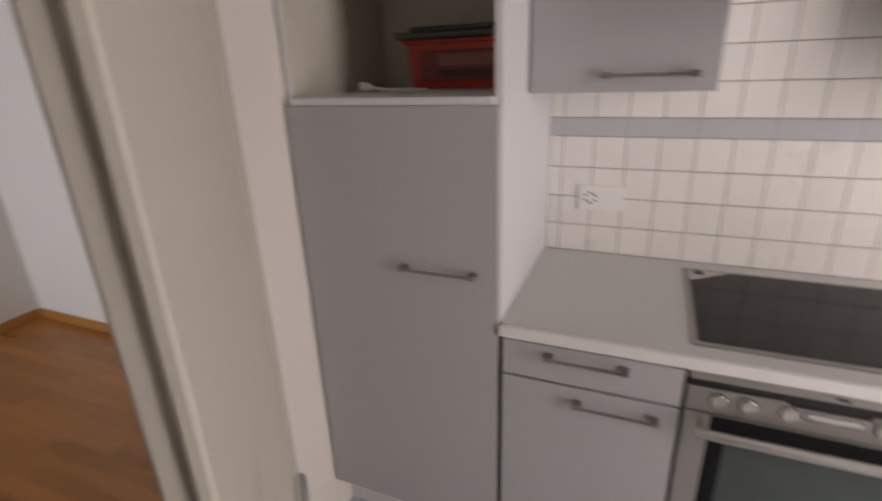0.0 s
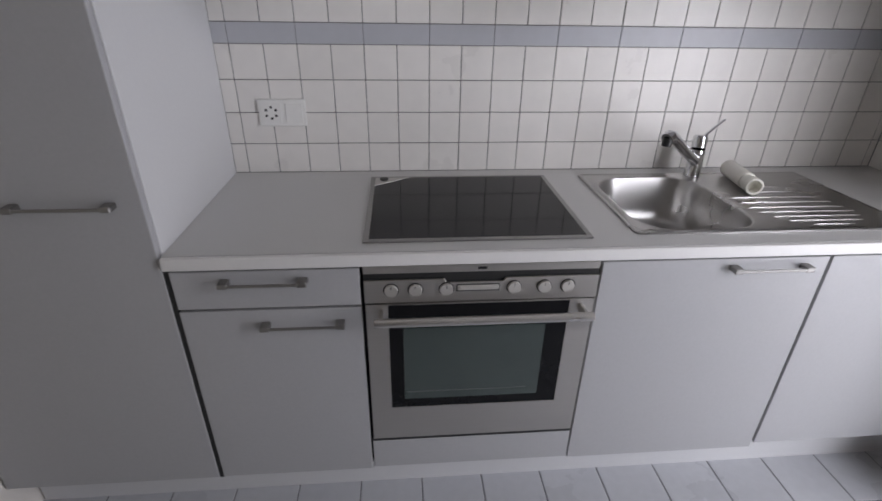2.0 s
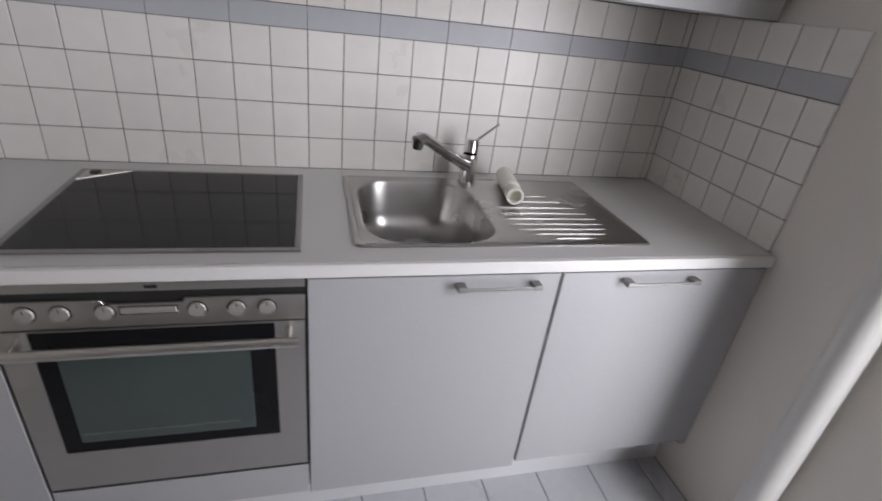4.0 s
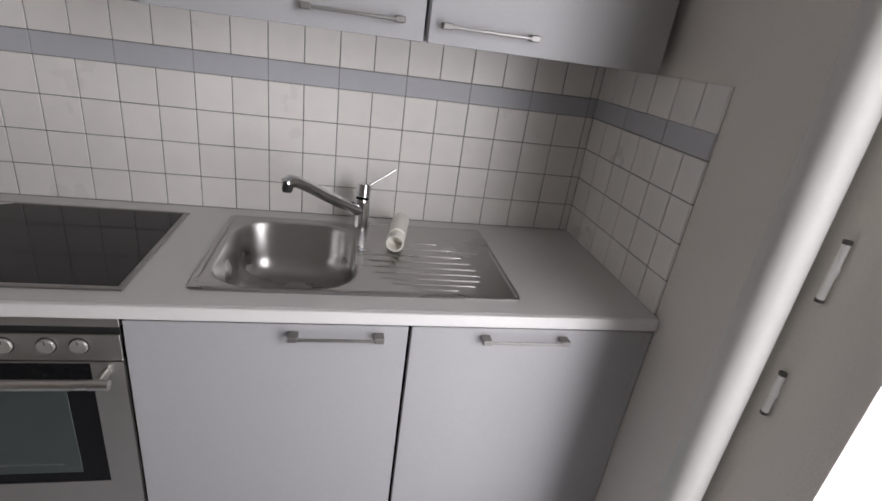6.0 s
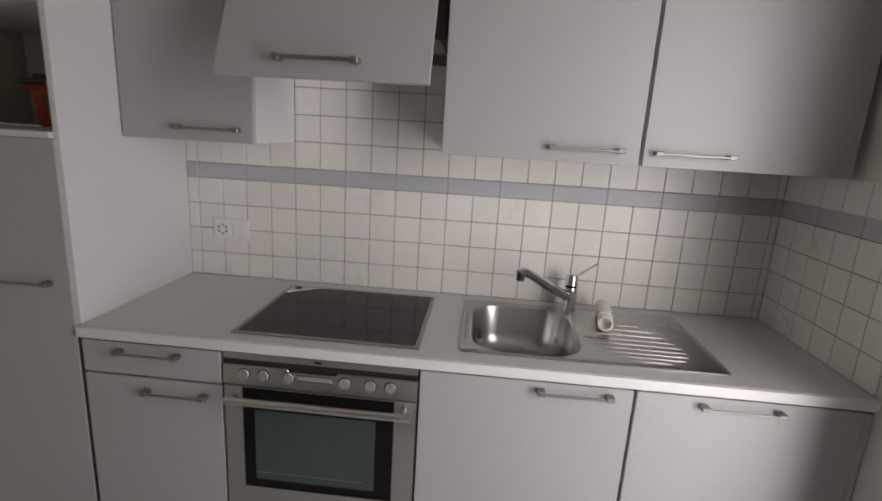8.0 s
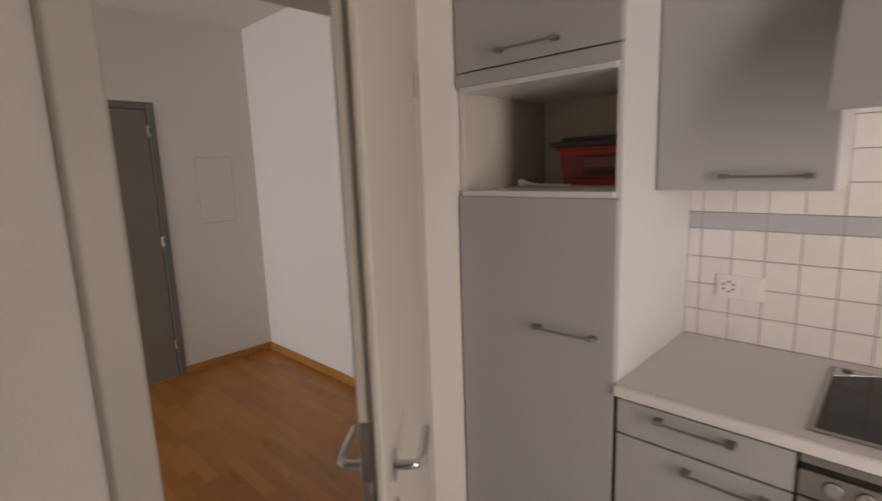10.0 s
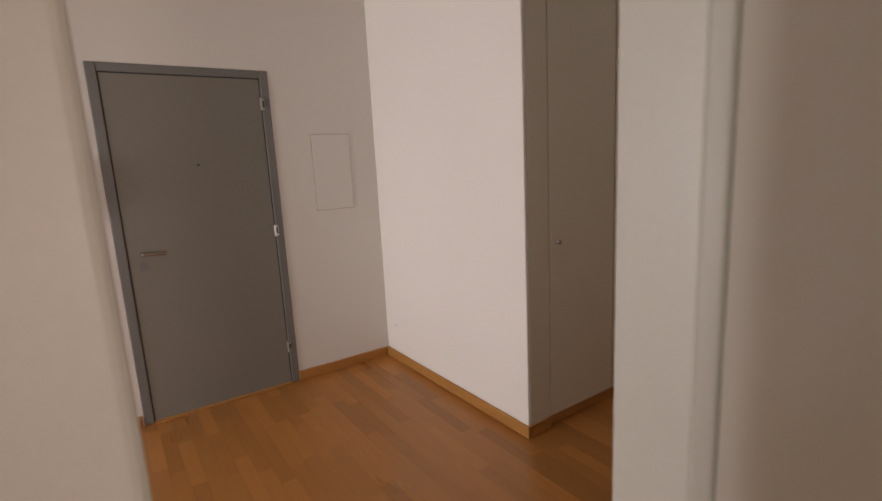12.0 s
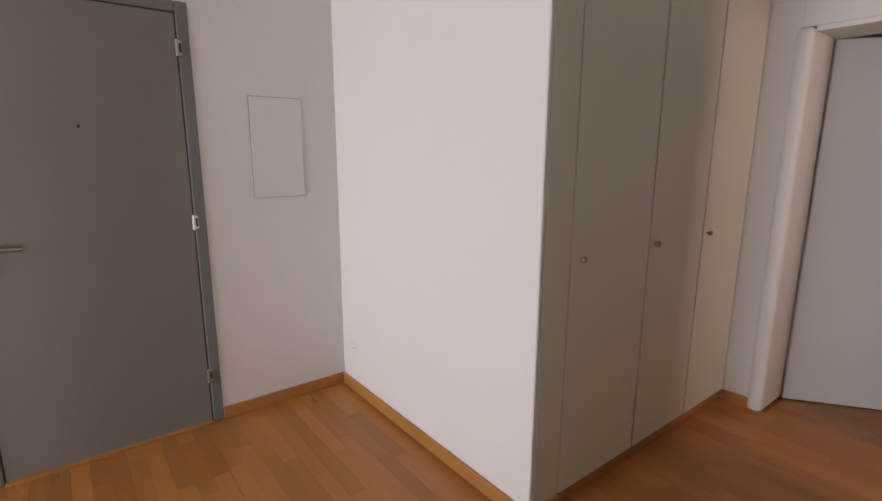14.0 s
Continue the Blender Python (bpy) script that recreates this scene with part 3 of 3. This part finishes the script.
part("cartridge_cap", tube([(1.533, -0.098, 0.998), (1.534, -0.096, 1.002), (1.536, -0.092, 1.034), (1.536, -0.091, 1.042)], 0.023, 24, radii=[0.0205, 0.023, 0.023, 0.019]), CHROME, tap, smooth=40)
lever = part("lever", tube([(1.540, -0.085, 1.026), (1.565, -0.074, 1.042), (1.600, -0.060, 1.063), (1.632, -0.048, 1.082)], 0.006, 12, radii=[0.007, 0.0055, 0.005, 0.0045], flat=0.7), CHROME, tap, smooth=50)
spout = part("spout", tube([(1.522, -0.108, 0.962), (1.49, -0.133, 0.982), (1.43, -0.180, 1.022), (1.375, -0.222, 1.062), (1.352, -0.240, 1.076), (1.336, -0.252, 1.080), (1.325, -0.260, 1.074)], 0.013, 18, radii=[0.0185, 0.0175, 0.0165, 0.016, 0.0165, 0.018, 0.0172]), CHROME, tap, smooth=50)
part("aerator", tube([(1.332, -0.256, 1.075), (1.329, -0.258, 1.058), (1.3285, -0.2585, 1.052)], 0.0135, 18, radii=[0.0145, 0.014, 0.012]), BLACK, spout, "dark spout mouth", smooth=40)

roll = thing("plastic_tube", (1.657, -0.18, 0.906), "short ivory plastic tube lying on the drainer", "plastic tube")
def hollow(p0, p1, ro, ri, seg=24):
    p0, p1 = Vector(p0), Vector(p1)
    d = (p1 - p0).normalized()
    s = d.cross(Vector((0, 0, 1))).normalized()
    u = s.cross(d)
    ring = lambda c, r: [c + (s * math.cos(2 * math.pi * k / seg) + u * math.sin(2 * math.pi * k / seg)) * r for k in range(seg)]
    return loft([ring(p1 - d * 0.12, ri), ring(p1, ri), ring(p1 + d * 0.001, (ri + ro) / 2), ring(p1, ro), ring(p0, ro), ring(p0, 0.004)], close_last=True, close_first=True)


part("tube", hollow((1.657, -0.100, 0.933), (1.6335, -0.235, 0.933), 0.0265, 0.018), ROLL, roll, smooth=40)
part("neck", hollow((1.634, -0.233, 0.932), (1.630, -0.256, 0.932), 0.0215, 0.017), ROLL, roll, smooth=40)
part("collar", hollow((1.630, -0.255, 0.932), (1.6245, -0.287, 0.932), 0.0255, 0.0195), ROLL, roll, "wider collar at the open end", smooth=40)

# wall cabinets and hood
UY, UD = -0.328, -0.346
def wall_cabinet(x0, x1, z0, z1, h0, h1, label):
    c = thing("wall_cabinet", ((x0 + x1) / 2, -0.17, z0), label, "cabinet", "kitchen wall cabinets")
    part("body", box(x0, x1, UY, -0.002, z0, z1, 0.001), CARCASS, c, "white cabinet body")
    dd = part("cabinet_door", box(x0 + 0.002, x1 - 0.002, UD, UY - 0.001, z0 - 0.002, z1, 0.0015), GREY_FRONT, c, "grey laminate door")
    bar_handle(dd, h0, h1, UD, z0 + 0.038)
    return c


wall_cabinet(0.003, 0.446, 1.458, 2.148, 0.185, 0.405, "narrow grey wall cabinet beside the tall cabinet")
wall_cabinet(1.042, 1.638, 1.464, 2.148, 1.365, 1.590, "grey laminate wall cabinet above the sink")
wall_cabinet(1.645, 2.245, 1.464, 2.148, 1.675, 1.905, "grey laminate wall cabinet in the corner above the worktop")
hood = thing("cooker_hood", (0.745, -0.17, 1.65), "grey cooker hood with a slanting front flap", "cooker hood")
# dark colour stands for the shaded inside seen past the flap's edge
part("body", box(0.456, 1.034, -0.30, -0.002, 1.80, 2.148, 0.001), DARKGREY, hood, "hood housing, coloured dark for the shade in the open gap beside the flap")
part("filter", box(0.475, 1.015, -0.29, -0.03, 1.792, 1.800, 0.001), STEEL, hood, "dark grease filter")
tilt = math.atan2(0.215, 0.50)
flap = part("flap", prism([(-0.345, 2.146), (-0.560, 1.648), (-0.545, 1.641), (-0.327, 2.146)], 0.436, 1.020, "x", 0.0015), GREY_FRONT, hood, "slanting grey laminate flap")
hy = -0.560 + 0.05 * math.tan(tilt)
hb = part("handle", box(0.610, 0.828, hy - 0.036, hy - 0.028, 1.689, 1.700, 0.002), HANDLE, flap, "satin nickel bar handle")
for a in (0.604, 0.812):
    part("handle_foot", box(a, a + 0.022, hy - 0.037, hy + 0.006, 1.685, 1.704, 0.003), HANDLE, hb)

# crate and cable on the shelf
crate = thing("crate", (-0.17, -0.30, 1.465), "red plastic crate with a dark lid on the shelf", "crate")
def taper(x0, x1, y0, y1, z0, z1, g):
    return [[Vector(p) for p in ((x0 - k, y0 - k, z), (x1 + k, y0 - k, z), (x1 + k, y1 + k, z), (x0 - k, y1 + k, z))] for k, z in ((0, z0), (g, z1))]


lo, hi = taper(-0.388, -0.036, -0.225, -0.085, 1.466, 1.597, 0.013)
part("tub", loft([lo, hi], close_last=True, close_first=True), RED, crate)
part("front_window", box(-0.360, -0.048, -0.2405, -0.2300, 1.490, 1.575, 0.002), DARKRED, crate, "dark translucent front")
part("contents_strip", box(-0.297, -0.050, -0.2420, -0.2395, 1.532, 1.566, 0.001), PINK, crate, "paler strip of contents behind the front")
# strip on the outside that paints the shaded interior in dark red
part("contents_strip", box(-0.297, -0.050, -0.2422, -0.2395, 1.502, 1.521, 0.001), RED_SHADE, crate, "dark strip on the front, shade inside the crate put into its red")
part("rim", box(-0.412, -0.0215, -0.250, -0.072, 1.594, 1.608, 0.004), RED, crate)
part("lid", box(-0.434, -0.0210, -0.262, -0.066, 1.608, 1.628, 0.005), DARKGREY, crate, "dark grey lid")
part("lid_rim", box(-0.392, -0.030, -0.240, -0.075, 1.628, 1.643, 0.005), DARKGREY, crate)
cable = thing("cable", (-0.460, -0.325, 1.466), "short white cable with a plug lying on the shelf", "cable")
part("lead", tube([(-0.471, -0.347, 1.478), (-0.438, -0.325, 1.472), (-0.394, -0.336, 1.470), (-0.339, -0.325, 1.470), (-0.306, -0.314, 1.470)], 0.0045, 8), WHITEPLASTIC, cable, smooth=50)
part("plug", tube([(-0.502, -0.358, 1.482), (-0.488, -0.353, 1.482), (-0.469, -0.345, 1.479)], 0.012, 14, radii=[0.012, 0.014, 0.008]), WHITEPLASTIC, cable, smooth=50)

# socket
sock = thing("socket", (0.179, -0.005, 1.098), "white double wall socket with round pin holes", "socket")
part("plate", box(0.106, 0.252, -0.010, 0.0, 1.056, 1.140, 0.003, 2), WHITEPLASTIC, sock)
part("insert", box(0.116, 0.176, -0.0125, -0.009, 1.067, 1.129, 0.004, 2), WHITEPLASTIC, sock)
part("switch_rocker", box(0.190, 0.243, -0.0135, -0.009, 1.067, 1.129, 0.004, 2), WHITEPLASTIC, sock)
for ax, az in ((0.130, 1.107), (0.130, 1.090), (0.146, 1.116), (0.146, 1.081), (0.160, 1.107), (0.160, 1.090)):
    part("pin_hole", tube([(ax, -0.0131, az), (ax, -0.0120, az)], 0.0042, 12), BLACK, sock)

# pipe and the rods behind it
pipe = thing("drain_pipe", (2.226, -0.900, 0), "thick white painted vertical pipe beside the window", "pipe")
part("pipe", tube([(2.226, -0.900, z) for z in (0.0, 0.6, 1.2, 1.8, 2.70)], 0.040, 36), PIPEPAINT, pipe, smooth=60)
for z0, z1 in ((1.156, 1.262), (0.915, 1.003)):
    rod = thing("wall_rod", (2.271, -0.953, z0), "short white rod with dark ends on the wall beside the window", "rod", "rods beside the pipe")
    part("rod", tube([(2.271, -0.953, z0), (2.271, -0.953, z1)], 0.0065, 14), WHITEPLASTIC, rod, smooth=50)
    for z in (z0 - 0.004, z1 - 0.004):
        part("end_cap", tube([(2.271, -0.953, z), (2.271, -0.953, z + 0.006)], 0.0072, 14), DARKGREY, rod, "dark end cap", smooth=50)
    part("wall_clip", box(2.270, 2.279, -0.959, -0.947, (z0 + z1) / 2 - 0.01, (z0 + z1) / 2 + 0.01, 0.002), WHITEPLASTIC, rod)

# ---- hall ----
door_2 = thing("door_2", (-3.47, -1.165, 0), "closed grey entrance door in a grey steel frame", "door", kind="structure")
part("frame", join(box(-3.50, -3.463, -1.640, -1.588, 0.0, 2.083, 0.006, 2), box(-3.50, -3.463, -0.742, -0.690, 0.0, 2.083, 0.006, 2), box(-3.50, -3.463, -1.588, -0.742, 2.035, 2.083, 0.006, 2)), FRAMEGREY, door_2, "grey steel frame")
part("door_leaf", box(-3.51, -3.468, -1.583, -0.747, 0.012, 2.030, 0.003), DOORGREY, door_2, "dark grey painted leaf")
# dark strips round the leaf paint the shade of its gap
part("shadow_gap", join(box(-3.52, -3.470, -1.590, -1.580, 0.0, 2.04, 0), box(-3.52, -3.470, -0.750, -0.740, 0.0, 2.04, 0), box(-3.52, -3.470, -1.59, -0.74, 2.028, 2.04, 0)), GAP_SHADE, door_2)
lv = part("lever_handle", tube([(-3.468, -1.515, 1.030), (-3.425, -1.515, 1.030), (-3.415, -1.508, 1.030), (-3.413, -1.49, 1.030), (-3.415, -1.395, 1.027)], 0.009, 12), DULLBRONZE, door_2, "dull bronze-grey lever handle", smooth=50)
part("rose", tube([(-3.468, -1.515, 1.030), (-3.460, -1.515, 1.030)], 0.018, 20), DOORGREY, lv, smooth=40)
part("lock_cylinder", tube([(-3.468, -1.515, 0.955), (-3.460, -1.515, 0.955)], 0.024, 20), FRAMEGREY, door_2, smooth=40)
part("peephole", tube([(-3.468, -1.155, 1.520), (-3.463, -1.155, 1.520)], 0.007, 16), BLACK, door_2, "small dark peephole", smooth=40)
for z in (0.268, 1.075, 1.880):
    hg = part("hinge", join(box(-3.466, -3.456, -0.750, -0.727, z - 0.032, z + 0.032, 0.002), tube([(-3.454, -0.748, z - 0.036), (-3.454, -0.748, z + 0.036)], 0.007, 12)), WHITEPLASTIC if z == 1.075 else BRASS, door_2, "hinge with a dark recess")
    part("hinge_recess", box(-3.4565, -3.4545, -0.742, -0.730, z - 0.020, z + 0.020, 0.001), BLACK, hg)
part("door_sill", box(-3.47, -3.44, -1.585, -0.745, 0.0, 0.012, 0.002), BASEBOARD, door_2, "oak strip under the door")

door_2.location += Vector((0.015, 0.010, 0))
intercom = thing("intercom", (-3.46, -1.74, 1.25), "cream wall intercom handset beside the entrance door", "intercom")
part("base_plate", box(-3.470, -3.445, -1.795, -1.690, 1.335, 1.565, 0.008, 2), ROLL, intercom)
part("handset", tube([(-3.435, -1.715, 1.575), (-3.418, -1.715, 1.555), (-3.412, -1.715, 1.50), (-3.412, -1.715, 1.40), (-3.418, -1.715, 1.345), (-3.432, -1.715, 1.330)], 0.02, 14, radii=[0.022, 0.026, 0.019, 0.019, 0.026, 0.022]), ROLL, intercom, smooth=50)
part("cord", tube([(-3.430, -1.715, 1.335), (-3.425, -1.735, 1.27), (-3.430, -1.750, 1.245), (-3.440, -1.762, 1.26), (-3.450, -1.765, 1.335)], 0.006, 8), ROLL, intercom, smooth=50)
intercom.location += Vector((0.015, -0.037, 0))
light_switch = thing("light_switch", (-3.465, -1.745, 0.965), "white square light switch on the wall", "light switch")
part("plate", box(-3.470, -3.458, -1.788, -1.704, 0.925, 1.008, 0.003, 2), WHITEPLASTIC, light_switch)
part("rocker", box(-3.459, -3.453, -1.772, -1.720, 0.940, 0.993, 0.003, 2), WHITEPLASTIC, light_switch)

light_switch.location += Vector((0.015, -0.036, 0))
panel = thing("fuse_panel", (-3.465, -0.36, 1.18), "flush white fuse box cover with a dark seam", "fuse box")
part("seam", box(-3.471, -3.4685, -0.5015, -0.2235, 1.1835, 1.7005, 0), GROUT, panel, "thin dark seam")
part("cover", box(-3.4695, -3.464, -0.499, -0.226, 1.186, 1.698, 0.001), PLASTER, panel)

panel.location += Vector((0.015, 0.066, -0.008))
outlet = thing("outlet", (-3.345, -0.032, 0.27), "small flush white outlet low on the wall", "outlet")
part("plate", box(-3.385, -3.305, -0.0325, -0.029, 0.232, 0.308, 0.001, 1), PLASTER, outlet)
part("pin_hole", tube([(-3.333, -0.0335, 0.270), (-3.333, -0.0320, 0.270)], 0.005, 10), BLACK, outlet)

outlet.location += Vector((0.02, 0.069, 0))

CX = -1.911
for y0, y1, ky in ((0.206, 0.732, 0.262), (0.738, 1.217, 0.780), (1.223, 1.686, 1.268)):
    cd = thing("closet_door", (CX, (y0 + y1) / 2, 0.05), "cream painted built-in closet door with a small knob", "closet door", "built-in closet doors")
    part("door_panel", box(CX - 0.02, CX, y0 + 0.002, y1 - 0.002, 0.068, 2.46, 0.0012), CLOSET, cd)
    part("knob", tube([(CX, ky, 1.03), (CX + 0.010, ky, 1.03), (CX + 0.013, ky, 1.03), (CX + 0.021, ky, 1.03), (CX + 0.024, ky, 1.03)], 0.01, 18, radii=[0.007, 0.007, 0.0125, 0.0125, 0.010]), HANDLE, cd, "small dull metal knob", smooth=40)
solid("closet_toe_board", box(CX - 0.045, CX - 0.022, 0.204, 1.689, 0.0, 0.067, 0.001), BASEBOARD, "oak toe board under the closet doors", "toe board")
# filled block, coloured dark as the shade seen between the closet doors
solid("closet_gap_fill", join(box(-2.55, CX - 0.023, 0.204, 1.689, 0.069, 2.46, 0), box(-2.55, CX, 0.204, 1.689, 2.463, CEIL, 0)), GAP_SHADE, "solid block behind the closet doors, dark for the shade in their gaps", "closet")

door_3 = thing("door_3", (-1.23, 1.90, 0), "white painted room door standing ajar at the corridor's end", "door", kind="structure")
def ajar(bm):
    """Swing a part of the far door about its hinge into the room behind."""
    bmesh.ops.rotate(bm, cent=Vector((-1.650, 1.942, 0)), matrix=Matrix.Rotation(radians(36), 3, "Z"), verts=bm.verts)
    return bm


part("leaf", ajar(box(-1.647, -0.860, 1.942, 1.982, 0.006, 1.985, 0.003)), DOORWHITE, door_3)
part("jamb", box(-1.735, -1.655, 1.640, 1.96, 0, 2.01, 0.03, 4), PLASTER, door_3, "white rounded jamb", smooth=40)
part("jamb", box(-0.83, -0.78, 1.640, 1.96, 0, 2.01, 0.02, 3), PLASTER, door_3, "white rounded jamb", smooth=40)
part("head", box(-1.655, -0.83, 1.660, 1.96, 1.985, 2.009, 0.002), PLASTER, door_3)
part("lever_handle", ajar(tube([(-0.93, 1.942, 1.05), (-0.93, 1.902, 1.05), (-0.94, 1.895, 1.05), (-1.04, 1.895, 1.048)], 0.0085, 10)), CHROME, door_3, smooth=50)


door_3.location += Vector((-0.048, 0.03, 0))


def board(x0, x1, y0, y1, top_z=0.068):
    return solid("baseboard", box(x0, x1, y0, y1, 0.0, top_z, 0.004, 2), BASEBOARD, "oak baseboard along the hall wall", "baseboard")


board(-3.455, -3.441, -6.50, -1.638)
board(-3.455, -3.441, -0.680, 0.0245)
board(-3.455, -1.901, 0.0248, 0.0385)
board(-1.915, -1.901, 0.039, 0.202)
board(CX + 0.001, -1.767, 1.676, 1.6895)
board(-0.704, -0.6905, -6.50, -1.75)
board(-0.704, -0.6905, -0.805, 1.22)

# ---- pieces: wall tiles, floor tiles, parquet ----
def shared_box(name, sx, sy, sz, mat, bevel=0.0015):
    return to_mesh(name, box(-sx / 2, sx / 2, -sy / 2, sy / 2, -sz / 2, sz / 2, bevel), mat)


cache = {}
def piece(name, centre, size, mat, parent, bevel=0.0015):
    key = (name, tuple(round(s, 4) for s in size))
    if key not in cache:
        cache[key] = shared_box(name, *size, mat, bevel)
    ob = new(name, cache[key])
    ob.location = Vector(centre) - origin_of(parent)
    ob.parent = parent
    return ob


J = 0.0025
tiles = thing("tiled_splashback", (1.13, 0.0, 0.9), "white square wall tiles with dark joints and a grey band", "wall tiles", kind="structure")
part("grout", join(box(0.0, 2.2755, 0.003, 0.008, 0.895, 2.12, 0), box(2.2725, 2.278, -0.581, 0.003, 0.895, 1.461, 0)), GROUT, tiles)
rows = [(0.900, 0.997), (0.997, 1.097), (1.097, 1.197), (1.197, 1.300), (1.3595, 1.463), (1.463, 1.563), (1.563, 1.663), (1.663, 1.763)]
cols = [0.0] + [0.045 + 0.1 * k for k in range(23)] + [2.2715]
cols = [c for c in cols if c <= 2.272]
for z0, z1 in rows:
    for x0, x1 in zip(cols, cols[1:]):
        if z0 > 1.44 and not 0.40 < x0 < 1.05:
            continue
        if x1 - x0 > 0.012:
            jx = random.uniform(-0.0005, 0.0005)
            piece("tile", ((x0 + x1) / 2, 0.004 + jx, (z0 + z1) / 2), (x1 - x0 - J, 0.008, z1 - z0 - J), TILE, tiles)
ends = [0.0] + [0.045 + 0.2 * k for k in range(12)] + [2.2715]
for x0, x1 in zip(ends, ends[1:]):
    if x1 - x0 > 0.012:
        piece("band_tile", ((x0 + x1) / 2, 0.004, 1.3295), (x1 - x0 - J * 0.5, 0.008, 0.059 - J * 0.5), BAND, tiles)
side = [0.0, -0.1, -0.2, -0.3, -0.4, -0.5, -0.583]
for z0, z1 in rows[:6]:
    for y1, y0 in zip(side, side[1:]):
        if z0 > 1.44:
            continue
        piece("tile", (2.2735, (y0 + y1) / 2, (z0 + z1) / 2), (0.008, y1 - y0 - J, z1 - z0 - J), TILE, tiles)
for y1, y0 in ((0.0, -0.2), (-0.2, -0.4), (-0.4, -0.583)):
    piece("band_tile", (2.2735, (y0 + y1) / 2, 1.331), (0.008, y1 - y0 - J * 0.5, 0.060 - J * 0.5), BAND, tiles)

for i in range(16):
    for j in range(12):
        x0, y0 = max(-0.655, -0.76 + FLOOR_OFF + 0.2 * i), -2.7 + 0.2 * j
        x1, y1 = min(2.276, -0.76 + FLOOR_OFF + 0.2 * (i + 1)), min(-0.49, -2.7 + 0.2 * (j + 1))
        if x1 - x0 < 0.02 or y1 - y0 < 0.02:
            continue
        piece("floor_tile", ((x0 + x1) / 2, (y0 + y1) / 2, -0.004), (x1 - x0 - 0.004, y1 - y0 - 0.004, 0.008), FLOORTILE, kitchen_floor)
far_tiles = bmesh.new()
for i in range(16):
    for j in range(7):
        x0, x1 = max(-0.655, -0.805 + 0.2 * i), min(2.276, -0.605 + 0.2 * i)
        vs = [far_tiles.verts.new(p) for p in ((x0, -4.1 + 0.2 * j, 0), (x1 - 0.004, -4.1 + 0.2 * j, 0), (x1 - 0.004, -3.904 + 0.2 * j, 0), (x0, -3.904 + 0.2 * j, 0))]
        far_tiles.faces.new(vs)
part("floor_tiles_beyond", far_tiles, FLOORTILE, kitchen_floor)["kind"] = "stuff"

rest = bmesh.new()
SW, SL = 0.0715, 0.47
count = 0
rng2 = random.Random(4)
y = -6.50
while y < 3.15:
    x = -3.455 - rng2.uniform(0, SL)
    x_end = -0.675 if y < -1.75 or -1.66 < y < -0.90 or y > -0.8 else -0.692
    x_start = -3.455 if y < 0.04 else -1.98 if y < 1.69 else -1.69 if y < 2.02 else -2.60
    while x < x_end:
        x0, x1 = max(x, x_start), min(x + SL, x_end)
        y1 = min(y + SW, 3.20)
        if x1 - x0 > 0.004:
            if y > -1.75 and count < 300:
                piece("parquet_strip", ((x0 + x1) / 2, (y + y1) / 2, -0.004), (round(x1 - x0, 4) - 0.0004, y1 - y - 0.0004, 0.008), PARQUET, hall_floor, 0.0003)
                count += 1
            else:
                vs = [rest.verts.new(p) for p in ((x0, y, 0), (x1 - 0.0004, y, 0), (x1 - 0.0004, y1 - 0.0004, 0), (x0, y1 - 0.0004, 0))]
                rest.faces.new(vs)
        x += SL
    y += SW
ob = part("parquet_strips", rest, PARQUET_REST, hall_floor)
ob["kind"] = "stuff"
